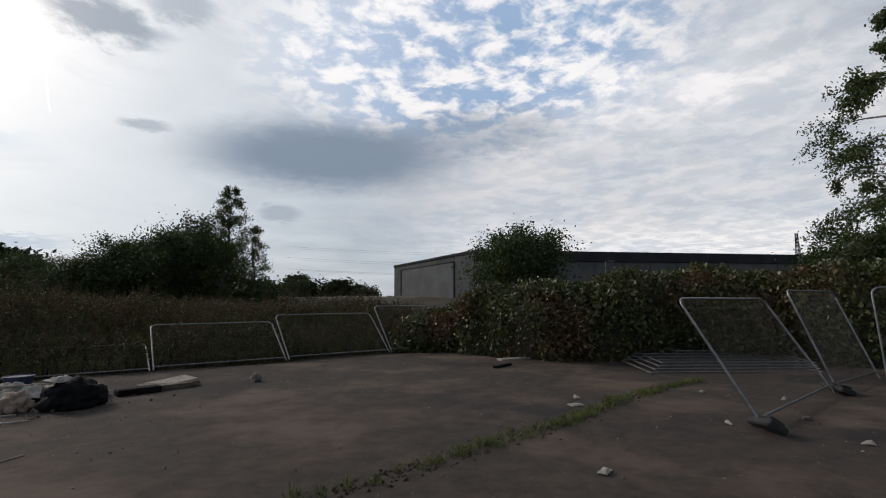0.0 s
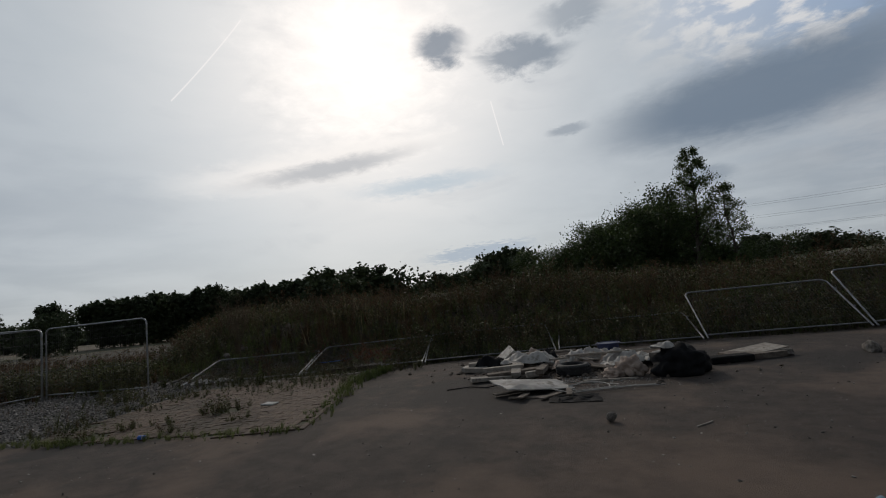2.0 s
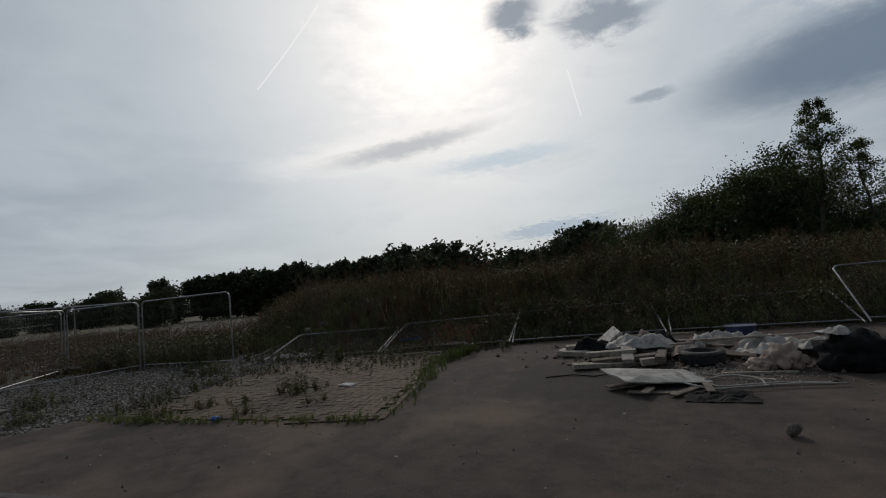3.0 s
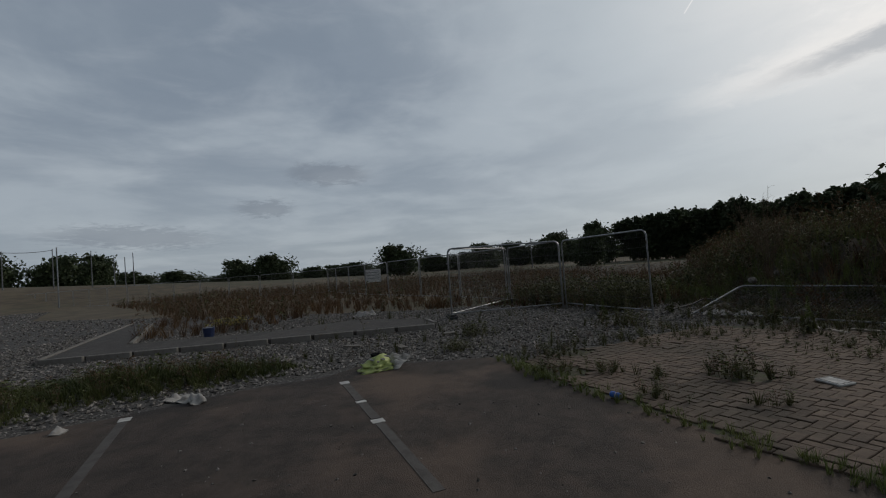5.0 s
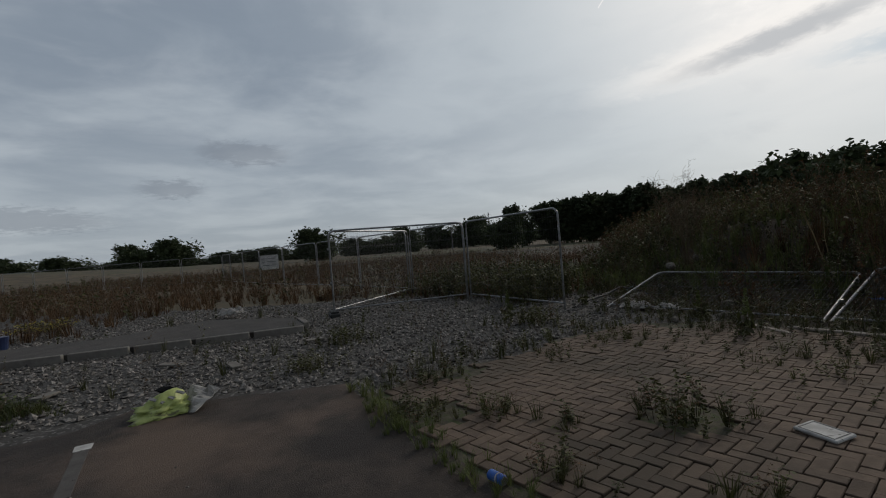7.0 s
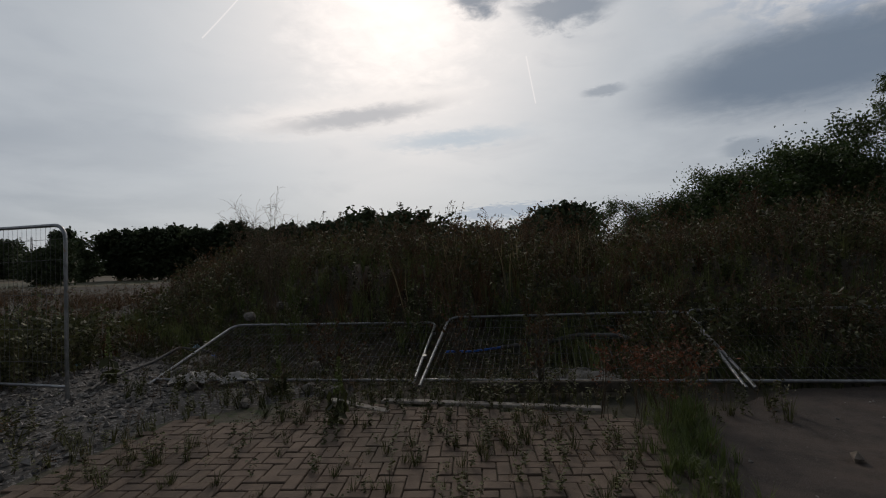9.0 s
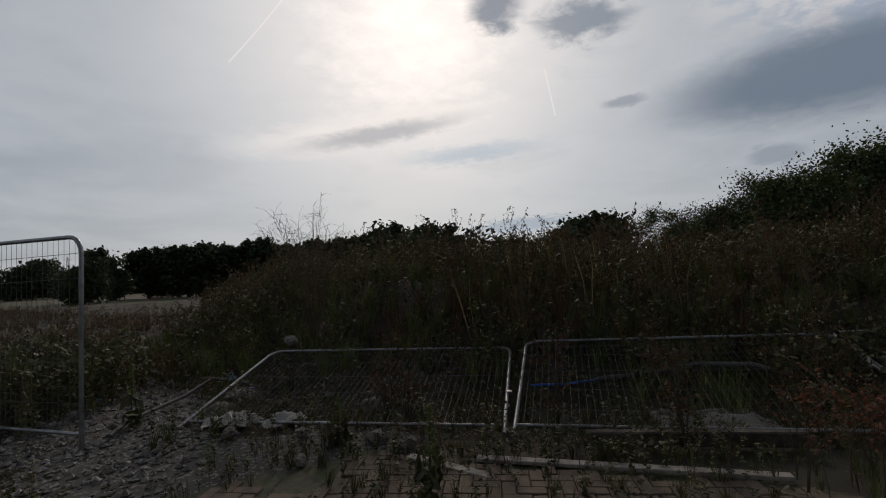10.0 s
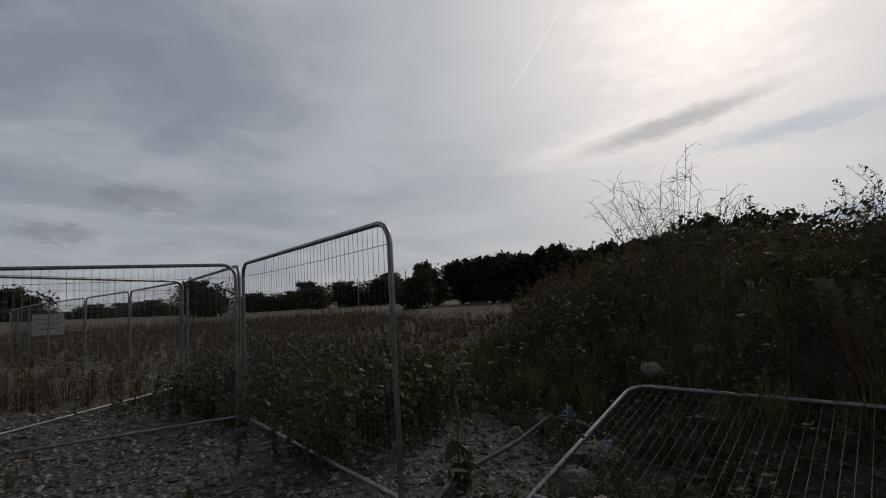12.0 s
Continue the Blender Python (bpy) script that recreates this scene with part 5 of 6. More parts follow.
# ---- the fly-tipped rubbish ----
def crumple(sx, sy, amp, seed, thick=0.012, n=22, lift=0.0, freq=3.0):
    """A crumpled sheet with two sides and a rim, resting on its origin."""
    g = np.linspace(-0.5, 0.5, n)
    X, Y = np.meshgrid(g, g, indexing="ij")
    Zs = np.array([[noise.fractal(Vector((a * freq * sx + seed, b * freq * sy, seed * 1.7)), 1.0, 2.0, 3) for b in g] for a in g])
    rim = 1 - np.maximum(abs(X), abs(Y)) * 2
    ex = 1 + 0.16 * np.array([[noise.noise(Vector((math.atan2(b, a) * 1.5, seed, 3.3))) for b in g] for a in g])
    Zt = np.maximum(0.0, 0.5 * amp * (Zs + 0.45) * (0.35 + 0.65 * np.clip(rim * 3, 0, 1)) + lift * np.clip(rim * 2, 0, 1)) + thick
    top = np.stack([X * sx * ex, Y * sy * ex, Zt], -1).reshape(-1, 3)
    bot = top - np.array([0, 0, thick])
    i, j = np.meshgrid(np.arange(n - 1), np.arange(n - 1), indexing="ij")
    f = np.stack([i * n + j, (i + 1) * n + j, (i + 1) * n + j + 1, i * n + j + 1], -1).reshape(-1, 4)
    loop = [k * n for k in range(n)] + [(n - 1) * n + k for k in range(1, n)] + [k * n + n - 1 for k in range(n - 2, -1, -1)] + [k for k in range(n - 2, 0, -1)]
    side = [[a, b, b + n * n, a + n * n] for a, b in zip(loop, loop[1:] + loop[:1])]
    return Bag().add(np.vstack([top, bot]), np.vstack([f, f[:, ::-1] + n * n, np.array(side)]))


def sack(sx, sy, sz, seed, rough=0.16, peak=0.0):
    """A slumped bag with folds and a flat foot."""
    bm = bmesh.new()
    bmesh.ops.create_icosphere(bm, subdivisions=4, radius=1.0)
    for v in bm.verts:
        d = v.co.normalized()
        k = 1 + rough * noise.fractal(d * 2.2 + Vector((seed, 0, 0)), 1.0, 2.0, 4) + 0.35 * rough * abs(noise.noise(d * 7 + Vector((0, seed, 0))))
        z = max(-0.55, d.z * k)
        side = 1 + 0.25 * max(0, -z)
        v.co = Vector((d.x * k * sx * side, d.y * k * sy * side, (z + 0.55) / 1.55 * sz + peak * max(0, d.z) ** 6))
    bm.verts.index_update()
    v = np.array([q.co[:] for q in bm.verts])
    f = np.array([[q.index for q in p.verts] for p in bm.faces])
    bm.free()
    return Bag().add(v, f)


def plank(name, x, y, z, lx, ly, lz, turn, mat, label, tilt=0.0, roll=0.0, category="board", bevel=0.005):
    b = box(Bag(), lx, ly, lz, (0, 0, 0), bevel)
    return single(name, b, mat, label, category, pose(x, y, z + float(rise(x)), roll, tilt, turn))


bag_ = thing("rubbish_sack", "large full black plastic rubbish sack", "rubbish bag", pose(-6.63, 8.79, 0, 0, 0, 35))
part("sack", sack(0.43, 0.34, 0.46, 3.1, 0.34), M_BLACK_BAG, bag_, smooth=True)
part("torn_mouth", crumple(0.5, 0.35, 0.16, 5.2, 0.008, 14, 0.05, 6), M_PALE, bag_, "torn pale lining at the open mouth").matrix_local = pose(-0.15, 0.05, 0.40, 0, 12, 20)
single("cushion", sack(0.22, 0.17, 0.30, 7.7, 0.42), M_PINK, "stained pale pink cushion slumped beside a sack", "cushion", pose(-7.38, 8.68, 0.0, 0, 0, 10), True)
single("cushion", sack(0.20, 0.15, 0.15, 9.2, 0.42), M_PINK, "flattened dirty cushion on the asphalt", "cushion", pose(-7.64, 8.51, 0.0, 0, 0, 70), True)


def tyre(m):
    t = thing("tyre", "worn black car tyre lying flat on asphalt", "tyre", m)
    prof = [(0.20, 0.03), (0.225, 0.0), (0.29, 0.012), (0.31, 0.04), (0.315, 0.10), (0.31, 0.16), (0.29, 0.188), (0.225, 0.20), (0.20, 0.17), (0.215, 0.10)]
    n = 40
    a = np.arange(n) * 2 * np.pi / n
    v = np.array([[(r * math.cos(q), r * math.sin(q), z) for r, z in prof] for q in a]).reshape(-1, 3)
    k = len(prof)
    i, j = np.meshgrid(np.arange(n), np.arange(k), indexing="ij")
    f = np.stack([i * k + j, ((i + 1) % n) * k + j, ((i + 1) % n) * k + (j + 1) % k, i * k + (j + 1) % k], -1).reshape(-1, 4)
    part("carcass", Bag().add(v, f), M_RUBBER, t, smooth=True)
    b = Bag()
    for q in range(36):
        for z in (0.05, 0.10, 0.15):
            w = q * 2 * math.pi / 36 + z * 1.2
            box(b, 0.012, 0.034, 0.035, (0.315 * math.cos(w), 0.315 * math.sin(w), z - 0.017), 0.0, 0, Matrix.Rotation(w, 3, "Z"))
    part("tread", b, M_RUBBER, t, kind="stuff")
    return t


tyre(pose(-8.44, 8.81, 0.0, 0, 0, 20))
single("bent_sheet", crumple(1.2, 0.62, 0.05, 2.2, 0.015, 22, 0.03, 2.0), M_PALE, "bent dirty white sheet with torn dark edges", "board", pose(-8.64, 7.28, 0.10, 6, 7, 50))
for i, (x, y, t, lx, ly) in enumerate(((-8.48, 6.82, 20, 0.7, 0.12), (-8.19, 6.95, 75, 0.6, 0.1), (-8.84, 7.10, 50, 0.8, 0.14), (-7.98, 7.09, 110, 0.5, 0.08), (-8.56, 6.69, 95, 0.35, 0.1))):
    plank("broken_board", x, y, 0.0 + 0.012 * i, lx, ly, 0.022, t, M_WOOD, "dark broken board under the bent panel", 1.5)
single("black_netting", crumple(0.7, 0.5, 0.07, 8.8, 0.006, 20, 0.0, 9), M_BLACK_BAG, "scrap of black plastic netting on the ground", "netting", pose(-7.82, 6.85, 0.0, 0, 0, 15))
STACK = [(-9.64, 8.28, 0.0, 1.25, 0.20, 0.07, 38), (-9.50, 8.45, 0.07, 1.0, 0.16, 0.07, 30), (-9.24, 8.65, 0.0, 0.9, 0.22, 0.10, 118), (-9.55, 8.72, 0.12, 1.05, 0.18, 0.06, 112), (-8.98, 8.64, 0.09, 1.1, 0.14, 0.09, 105), (-9.78, 8.61, 0.15, 0.8, 0.24, 0.05, 22), (-10.04, 9.18, 0.02, 1.0, 0.25, 0.08, 150), (-9.59, 9.29, 0.10, 1.3, 0.2, 0.05, 165), (-10.51, 9.16, 0.0, 0.85, 0.3, 0.09, 15), (-10.67, 9.40, 0.09, 0.6, 0.25, 0.09, 25)]
for i, (x, y, z, lx, ly, lz, t) in enumerate(STACK):
    plank("timber_offcut", x, y, z, lx, ly, lz, t, (M_WOOD_PALE, M_WOOD)[i % 3 == 1], "pale timber offcut in the rubbish heap", (3, -2, 6, -5)[i % 4], (0, 4, -3)[i % 3], "timber")
plank("foam_slab", -10.38, 9.82, 0.10, 0.75, 0.5, 0.10, 30, M_PALE, "grey-white foam slab tilted on end", -38, 10, "foam slab", 0.015)
plank("foam_slab", -10.79, 9.32, 0.0, 0.6, 0.35, 0.10, 10, M_PALE, "flat grey foam slab on asphalt", 0, 0, "foam slab", 0.015)
for i, (x, y, sx, sy, t, z) in enumerate(((-9.46, 9.81, 1.5, 0.8, 30, 0.0), (-8.27, 9.92, 1.4, 0.8, 50, 0.0), (-9.57, 9.34, 1.1, 0.6, 10, 0.16), (-7.61, 9.80, 1.2, 0.7, 60, 0.05), (-8.74, 9.46, 1.0, 0.6, 100, 0.05), (-6.92, 9.75, 0.9, 0.6, 20, 0.1))):
    single("plastic_sheet", crumple(sx, sy, 0.26, 11.0 + 3 * i, 0.008, 26, 0.08, 4.0), (M_PALE, M_PINK, M_PALE)[i % 3], "crumpled dirty pale sheeting in the heap", "sheeting", pose(x, y, z, 0, 0, t), True)
for i, (x, y, l, t, z) in enumerate(((-7.77, 9.66, 2.2, 40, 0.26), (-8.37, 9.55, 1.8, 55, 0.22), (-9.66, 10.37, 1.6, 35, 0.2), (-7.62, 8.16, 0.9, 30, 0.0))):
    plank("timber_batten", x, y, z, l, 0.05, 0.035, t, M_WOOD_PALE, "long thin timber batten across the heap", 2, 0, "timber")
r8 = random.Random(23)
for i in range(26):
    x, y = r8.gauss(-8.97, 0.9), r8.gauss(9.88, 0.3)
    plank("broken_board", x, y, r8.uniform(0.0, 0.14), r8.uniform(0.3, 0.9), r8.uniform(0.06, 0.2), r8.uniform(0.015, 0.05), r8.uniform(0, 180), (M_WOOD, M_WOOD_PALE, M_WOOD, M_PALE)[i % 4], "broken board end in the rubbish heap", r8.uniform(-14, 14), r8.uniform(-10, 10))
for i in range(9):
    x, y = r8.gauss(-9.09, 0.8), r8.gauss(9.86, 0.3)
    single("rag", crumple(r8.uniform(0.4, 0.8), r8.uniform(0.3, 0.5), 0.34, 70.0 + 2 * i, 0.008, 16, 0.14, 5.0), (M_PALE, M_BLACK_BAG, M_PINK)[i % 3], "crumpled dirty rag in the rubbish heap", "rag", pose(x, y, r8.uniform(0, 0.08), 0, 0, r8.uniform(0, 180)), True)
drum = thing("blue_tub", "dark blue plastic tub behind the heap", "tub", pose(-8.20, 10.58, 0.0))
part("tub", tube(Bag(), [(0, 0, 0), (0, 0, 0.05), (0, 0, 0.30), (0, 0, 0.34)], [0.17, 0.20, 0.23, 0.24], 20), M_BLUE_DARK, drum, smooth=False)
part("rim", tube(Bag(), [(0.24 * math.cos(q), 0.24 * math.sin(q), 0.34) for q in np.linspace(0, 2 * math.pi, 25)], 0.015, 6), M_BLUE_DARK, drum)
plank("sheet_board", -5.55, 10.54, 0.10, 0.9, 0.55, 0.02, 38, M_WOOD_PALE, "warped pale sheet board lying on debris", -5, 3)
plank("sheet_board", -5.61, 10.38, 0.0, 0.9, 0.6, 0.10, 30, M_WOOD, "dark flattened carton under the board")
plank("dark_tray", -5.95, 9.86, 0.0, 0.75, 0.28, 0.12, 30, M_BLACK_BAG, "low black plastic tray on asphalt", 0, 0, "tray", 0.02)
for i, (cx, cy, rad, ext) in enumerate(((-7.94, 7.47, 0.36, 5.2), (-7.74, 7.52, 0.30, 4.4))):
    w = np.linspace(0.3 * i, ext, 26)
    pts = np.stack([cx + rad * np.cos(w) * 1.3, cy + rad * np.sin(w), 0.02 + 0.03 * np.abs(np.sin(w * 2 + i))], -1)
    pts = np.vstack([pts, pts[-1] + np.array([0.5, 0.35, 0.0]), pts[-1] + np.array([1.0, 0.55, -0.01])])
    single("cable_loop", tube(Bag(), pts, 0.011, 6), M_PALE, "loop of dirty white cable on asphalt", "cable", smooth=True)
single("cable", tube(Bag(), [(-10.27, 7.25, 0.012), (-9.94, 7.50, 0.02), (-9.59, 7.49, 0.015), (-9.23, 7.73, 0.05), (-9.13, 7.96, 0.12)], 0.01, 6), M_BLACK_BAG, "length of black cable trailing from the heap", "cable", smooth=True)
x, y = rng.normal(-7.96, 0.55, 500), rng.normal(8.16, 0.35, 500)
pebbles("heap_shards", x, y, np.full(500, 0.0), rng.uniform(0.01, 0.035, 500), M_PALE, "broken pale shards strewn beside the heap", "debris", 91)
x, y = rng.normal(-8.80, 1.1, 420), rng.normal(9.33, 0.6, 420)
pebbles("heap_debris", x, y, np.full(420, 0.0), rng.uniform(0.04, 0.13, 420), M_WOOD, "small broken debris filling the rubbish heap", "debris", 92)
plank("stick", -6.08, 5.76, 0.0, 0.26, 0.02, 0.015, 60, M_WOOD_PALE, "short broken stick on asphalt", 0, 0, "stick")
w = np.linspace(-0.2, 2.0, 14)
single("hose_piece", tube(Bag(), np.stack([-4.86 - 0.15 * np.sin((w + 0.2) / 2.2 * 2.4), 3.76 + 0.36 * (w + 0.2) / 2.2, np.full(14, 0.022)], -1), 0.018, 10), M_BLUE_PALE, "short curved piece of pale blue hose", "hose", smooth=True)

# ---- loose things near the brambles ----
def scrap(x, y, sx, sy, seed, mat, label, amp=0.07, turn=0.0, category="litter", name="litter_scrap"):
    return single(name, crumple(sx, sy, amp, seed, 0.006, 12, 0.02, 8), mat, label, category, pose(x, y, float(rise(x)) if x > -13 else float(max(0, land(x, y) + 0.05)), 0, 0, turn), True)


for i, (x, y, sx, sy, m) in enumerate(((1.38, 6.09, 0.24, 0.14, M_PALE), (-0.10, 3.30, 0.22, 0.10, M_PALE), (2.69, 4.35, 0.12, 0.06, M_PALE), (3.38, 3.08, 0.14, 0.07, M_PALE), (4.21, 6.29, 0.09, 0.07, M_PALE), (5.04, 5.34, 0.14, 0.07, M_PALE), (1.76, 6.65, 0.2, 0.12, M_PINK))):
    scrap(x, y, sx, sy, 31 + i, m, "crumpled scrap of dirty white litter", 0.06, 40 * i)
rock(3.92, 4.17, 0.13, float(rise(4.85)) + 0.02, "small broken red-brown brick end")
scrap(2.84, 15.62, 0.8, 0.5, 41, M_PALE, "pale plastic sack at the foot of brambles", 0.5, 20, "sack", "plastic_sack")
scrap(5.07, 11.91, 0.7, 0.5, 42, M_BLUE, "crumpled bright blue plastic by the brambles", 0.4, 60, "plastic sheet", "plastic_sheet")
plank("white_board", 3.39, 12.34, 0.0, 1.3, 0.3, 0.05, 10, M_PALE, "white board lying flat before the brambles")
plank("dark_plank", 2.27, 10.96, 0.0, 0.8, 0.12, 0.06, 35, M_BLACK_BAG, "dark wet plank lying on asphalt")
for i in range(4):
    x0, y0 = 3.6 + 0.5 * i, 14.3 + 0.15 * i
    pts = [(x0, y0, float(rise(x0)) + 0.02), (x0 + 0.5, y0 + 0.2, float(rise(x0 + 0.5)) + 0.06), (x0 + 1.0, y0 + 0.25, float(rise(x0 + 1.0)) + 0.03)]
    single("dead_branch", tube(Bag(), pts, [0.02, 0.014, 0.006], 5), M_BARK, "dead brown branch lying on asphalt", "branch", group="dead branches")

# ---- loose things by the pavers and the gravel ----
can = thing("drink_can", "bright blue drink can lying on its side", "can", pose(-13.41, 3.63, 0.040, 0, 90, 28))
part("body", tube(Bag(), [(0, 0, -0.062), (0, 0, -0.054), (0, 0, 0.054), (0, 0, 0.066)], [0.027, 0.033, 0.033, 0.026], 18), M_BLUE, can)
part("lid", tube(Bag(), [(0, 0, 0.066), (0, 0, 0.069)], [0.026, 0.024], 18), M_STEEL, can, "bare metal lid")
part("print_band", tube(Bag(), [(0, 0, 0.010), (0, 0, 0.022)], 0.0334, 18, cap=False), M_PAINT_NEW, can, "white printed band")
tile_ = thing("white_tile", "chipped white ceramic tile lying on pavers", "tile", pose(-13.34, 5.84, 0.022, 1, 2, 12))
part("tile", box(Bag(), 0.27, 0.20, 0.022, (0, 0, 0), 0.006), M_PAINT_NEW, tile_)
part("rim", tube(Bag(), [(-0.11, -0.08, 0.023), (0.11, -0.08, 0.023), (0.11, 0.08, 0.023), (-0.11, 0.08, 0.023), (-0.11, -0.08, 0.023)], 0.004, 5), M_PALE, tile_)
agg = thing("aggregate_sack", "crumpled lime green and white plastic sack", "sack", pose(-15.82, 0.82, -0.01, 0, 0, 35))
part("sack", sack(0.19, 0.27, 0.13, 4.4, 0.55, 0.10), [M_GREEN_BAG], agg, smooth=True)
part("white_flap", crumple(0.42, 0.34, 0.20, 6.1, 0.006, 16, 0.08, 6), M_PALE, agg, "white crumpled printed flap").matrix_local = pose(0.08, 0.26, 0.02, 20, -18, 15)
# black sheet on the closed sack paints the shade of its open mouth
part("dark_mouth", crumple(0.22, 0.18, 0.12, 9.9, 0.006, 14, 0.03, 7), M_BLACK_BAG, agg, "black sheet with torn edge for the shaded open mouth").matrix_local = pose(-0.12, 0.04, 0.15, -20, 20, 50)
for i in range(3):
    part("print_stripe", crumple(0.20 - 0.04 * i, 0.03, 0.03, 12.0 + i, 0.004, 8, 0.0, 5), M_PALE, agg).matrix_local = pose(0.05 + 0.03 * i, -0.10 + 0.10 * i, 0.16 + 0.02 * i, 28, 10, 25)
scrap(-14.57, -1.34, 0.26, 0.2, 51, M_PALE, "crumpled white paper cup on asphalt edge", 0.22, 30)
scrap(-14.78, -1.65, 0.45, 0.3, 52, M_PALE, "pale plastic wrapper caught in grass", 0.22, 70)
scrap(-13.65, -2.39, 0.16, 0.12, 53, M_PALE, "small white litter on the grass edge", 0.1, 10)
scrap(-23.69, -0.74, 0.8, 0.35, 54, M_PALE, "white plastic sheet lying on the slab", 0.35, 60).location.z = 0.1
for i, (x, y) in enumerate(((-17.60, 0.98), (-18.13, -0.04), (-18.95, 1.92), (-17.03, -1.04))):
    plank("slate_piece", x, y, 0.02, 0.35, 0.14, 0.03, 30 + 50 * i, M_CONCRETE, "flat pale stone fragment on gravel", 2, 0, "stone")
tub = thing("blue_bucket", "dark blue plastic bucket on the overgrown bed", "bucket", pose(-21.96, -4.91, 0.0))
part("bucket", tube(Bag(), [(0, 0, 0), (0, 0, 0.26), (0, 0, 0.28)], [0.13, 0.16, 0.165], 16), M_BLUE_DARK, tub)
part("handle", tube(Bag(), [(0.165 * math.cos(q), 0, 0.28 + 0.05 * math.sin(q)) for q in np.linspace(0, math.pi, 9)], 0.006, 5), M_PALE, tub)

# ---- by the fallen panels ----
plank("edging_board", -15.07, 8.68, 0.012, 2.15, 0.09, 0.03, 22, M_WOOD_PALE, "long pale edging board lying along pavers")
plank("edging_board", -16.18, 8.05, 0.012, 0.75, 0.09, 0.02, 5, M_WOOD_PALE, "split pale edging board on pavers", 2)
plank("timber_sleeper", -14.74, 9.46, 0.0, 1.7, 0.10, 0.12, 30, M_BARK, "dark old timber lying beside the fallen fence", 0, 0, "timber", 0.012)
scrap(-14.70, 10.17, 1.0, 0.45, 61, M_CONCRETE, "grey plastic sheet under the fallen fence", 0.18, 25, "sheeting", "plastic_sheet")
scrap(-18.86, 7.78, 0.55, 0.3, 62, M_PALE, "pale torn sheeting beside the fence end", 0.2, 35, "sheeting", "plastic_sheet")
scrap(-18.38, 8.11, 0.45, 0.22, 63, M_PALE, "crumpled pale sheet on rubble", 0.18, 80, "sheeting", "plastic_sheet")
single("blue_pipe", tube(Bag(), [(-16.50, 10.05, 0.18), (-16.19, 10.31, 0.17), (-15.91, 10.57, 0.2)], 0.016, 8), M_BLUE, "bright blue water pipe lying on the bank", "pipe", smooth=True)
single("grey_hose", tube(Bag(), [(-15.91, 10.57, 0.2), (-15.35, 10.88, 0.27), (-14.97, 11.09, 0.36), (-14.44, 11.16, 0.38), (-14.07, 11.07, 0.30)], 0.03, 9), M_GREY_PIPE, "thick grey ribbed hose on the bank", "hose", smooth=True)
single("black_pipe", tube(Bag(), [(-19.49, 6.87, 0.03), (-19.84, 7.15, 0.05), (-20.23, 7.91, 0.10), (-20.48, 8.40, 0.20), (-20.20, 8.59, 0.16), (-19.97, 8.79, 0.05)], 0.022, 9), M_GREY_PIPE, "bent grey-brown pipe rising from rubble", "pipe", smooth=True)
for i, (x, y) in enumerate(((-21.52, 7.37), (-20.94, 8.90), (-19.80, 8.57), (-21.27, 6.57))):
    scrap(x, y, 0.16, 0.12, 71 + i, (M_BLUE_PALE, M_BLUE_PALE, M_BLUE, M_PALE)[i], "small crushed plastic litter among rubble", 0.2, 30 * i)

# ---- grass and weeds by the yard ----
GMATS = [M_STEM, M_GRASS]


def line_points(path, n, w, seed):
    r = np.random.default_rng(seed)
    p = np.array(path)
    L = np.concatenate([[0], np.cumsum(np.hypot(*np.diff(p, axis=0).T))])
    t = r.uniform(0, L[-1], n)
    return np.interp(t, L, p[:, 0]) + r.normal(0, w, n), np.interp(t, L, p[:, 1]) + r.normal(0, w, n), t / L[-1]


SHORT = [grass_tuft(101, 14, 0.6, 1, 0.3), grass_tuft(102, 16, 0.6, 1, 0.3)]
STRIP = [(-4.45, 3.03), (-2.91, 3.58), (-1.65, 4.14), (-0.48, 4.71), (0.61, 5.19), (2.40, 6.28), (5.25, 7.46)]
x, y, q = line_points(STRIP, 620, 0.085, 111)
k = rng.uniform(0, 1, len(x)) < 0.25 + 0.75 * sstep(q, 0.2, 0.6) * (0.4 + 0.6 * patchy(x, y, 2.5))
scatter("grass_strip", SHORT, x[k], y[k], rise(x[k]) - 0.005, 0.12 + 0.13 * rng.uniform(0, 1, k.sum()), "short green grass growing along an asphalt joint", "grass", 112, GMATS, wide=1.3)
x, y, q = line_points(STRIP, 900, 0.13, 113)
pebbles("joint_soil", x, y, rise(x) - 0.006, rng.uniform(0.02, 0.06, len(x)), M_SOIL, "crumbs of soil along the asphalt joint", "soil", 114)
# pavers' edges
EDGE_F = [(-16.04, 2.77), (-15.22, 2.87), (-14.30, 3.22), (-13.15, 3.70), (-11.98, 4.15), (-11.10, 4.60)]
x, y, q = line_points(EDGE_F, 300, 0.08, 121)
k = rng.uniform(0, 1, len(x)) < 0.3 + 0.7 * patchy(x, y, 2.2, 0.6)
scatter("edge_grass", TUFTS, x[k], y[k], np.zeros(k.sum()), 0.06 + 0.12 * rng.uniform(0, 1, k.sum()), "tufts of grass along the paving edge", "grass", 122, GMATS)
EDGE_R = [(-11.17, 4.77), (-12.25, 6.64), (-13.06, 7.71), (-13.40, 8.98), (-13.45, 9.59)]
x, y, q = line_points(EDGE_R, 420, 0.12, 123)
k = rng.uniform(0, 1, len(x)) < 0.25 + 0.75 * sstep(q, 0.3, 0.8)
scatter("edge_grass", TUFTS, x[k], y[k], np.zeros(k.sum()), 0.08 + 0.24 * rng.uniform(0, 1, k.sum()) * (0.3 + 0.7 * q[k]), "longer grass between pavers and asphalt", "grass", 124, GMATS)
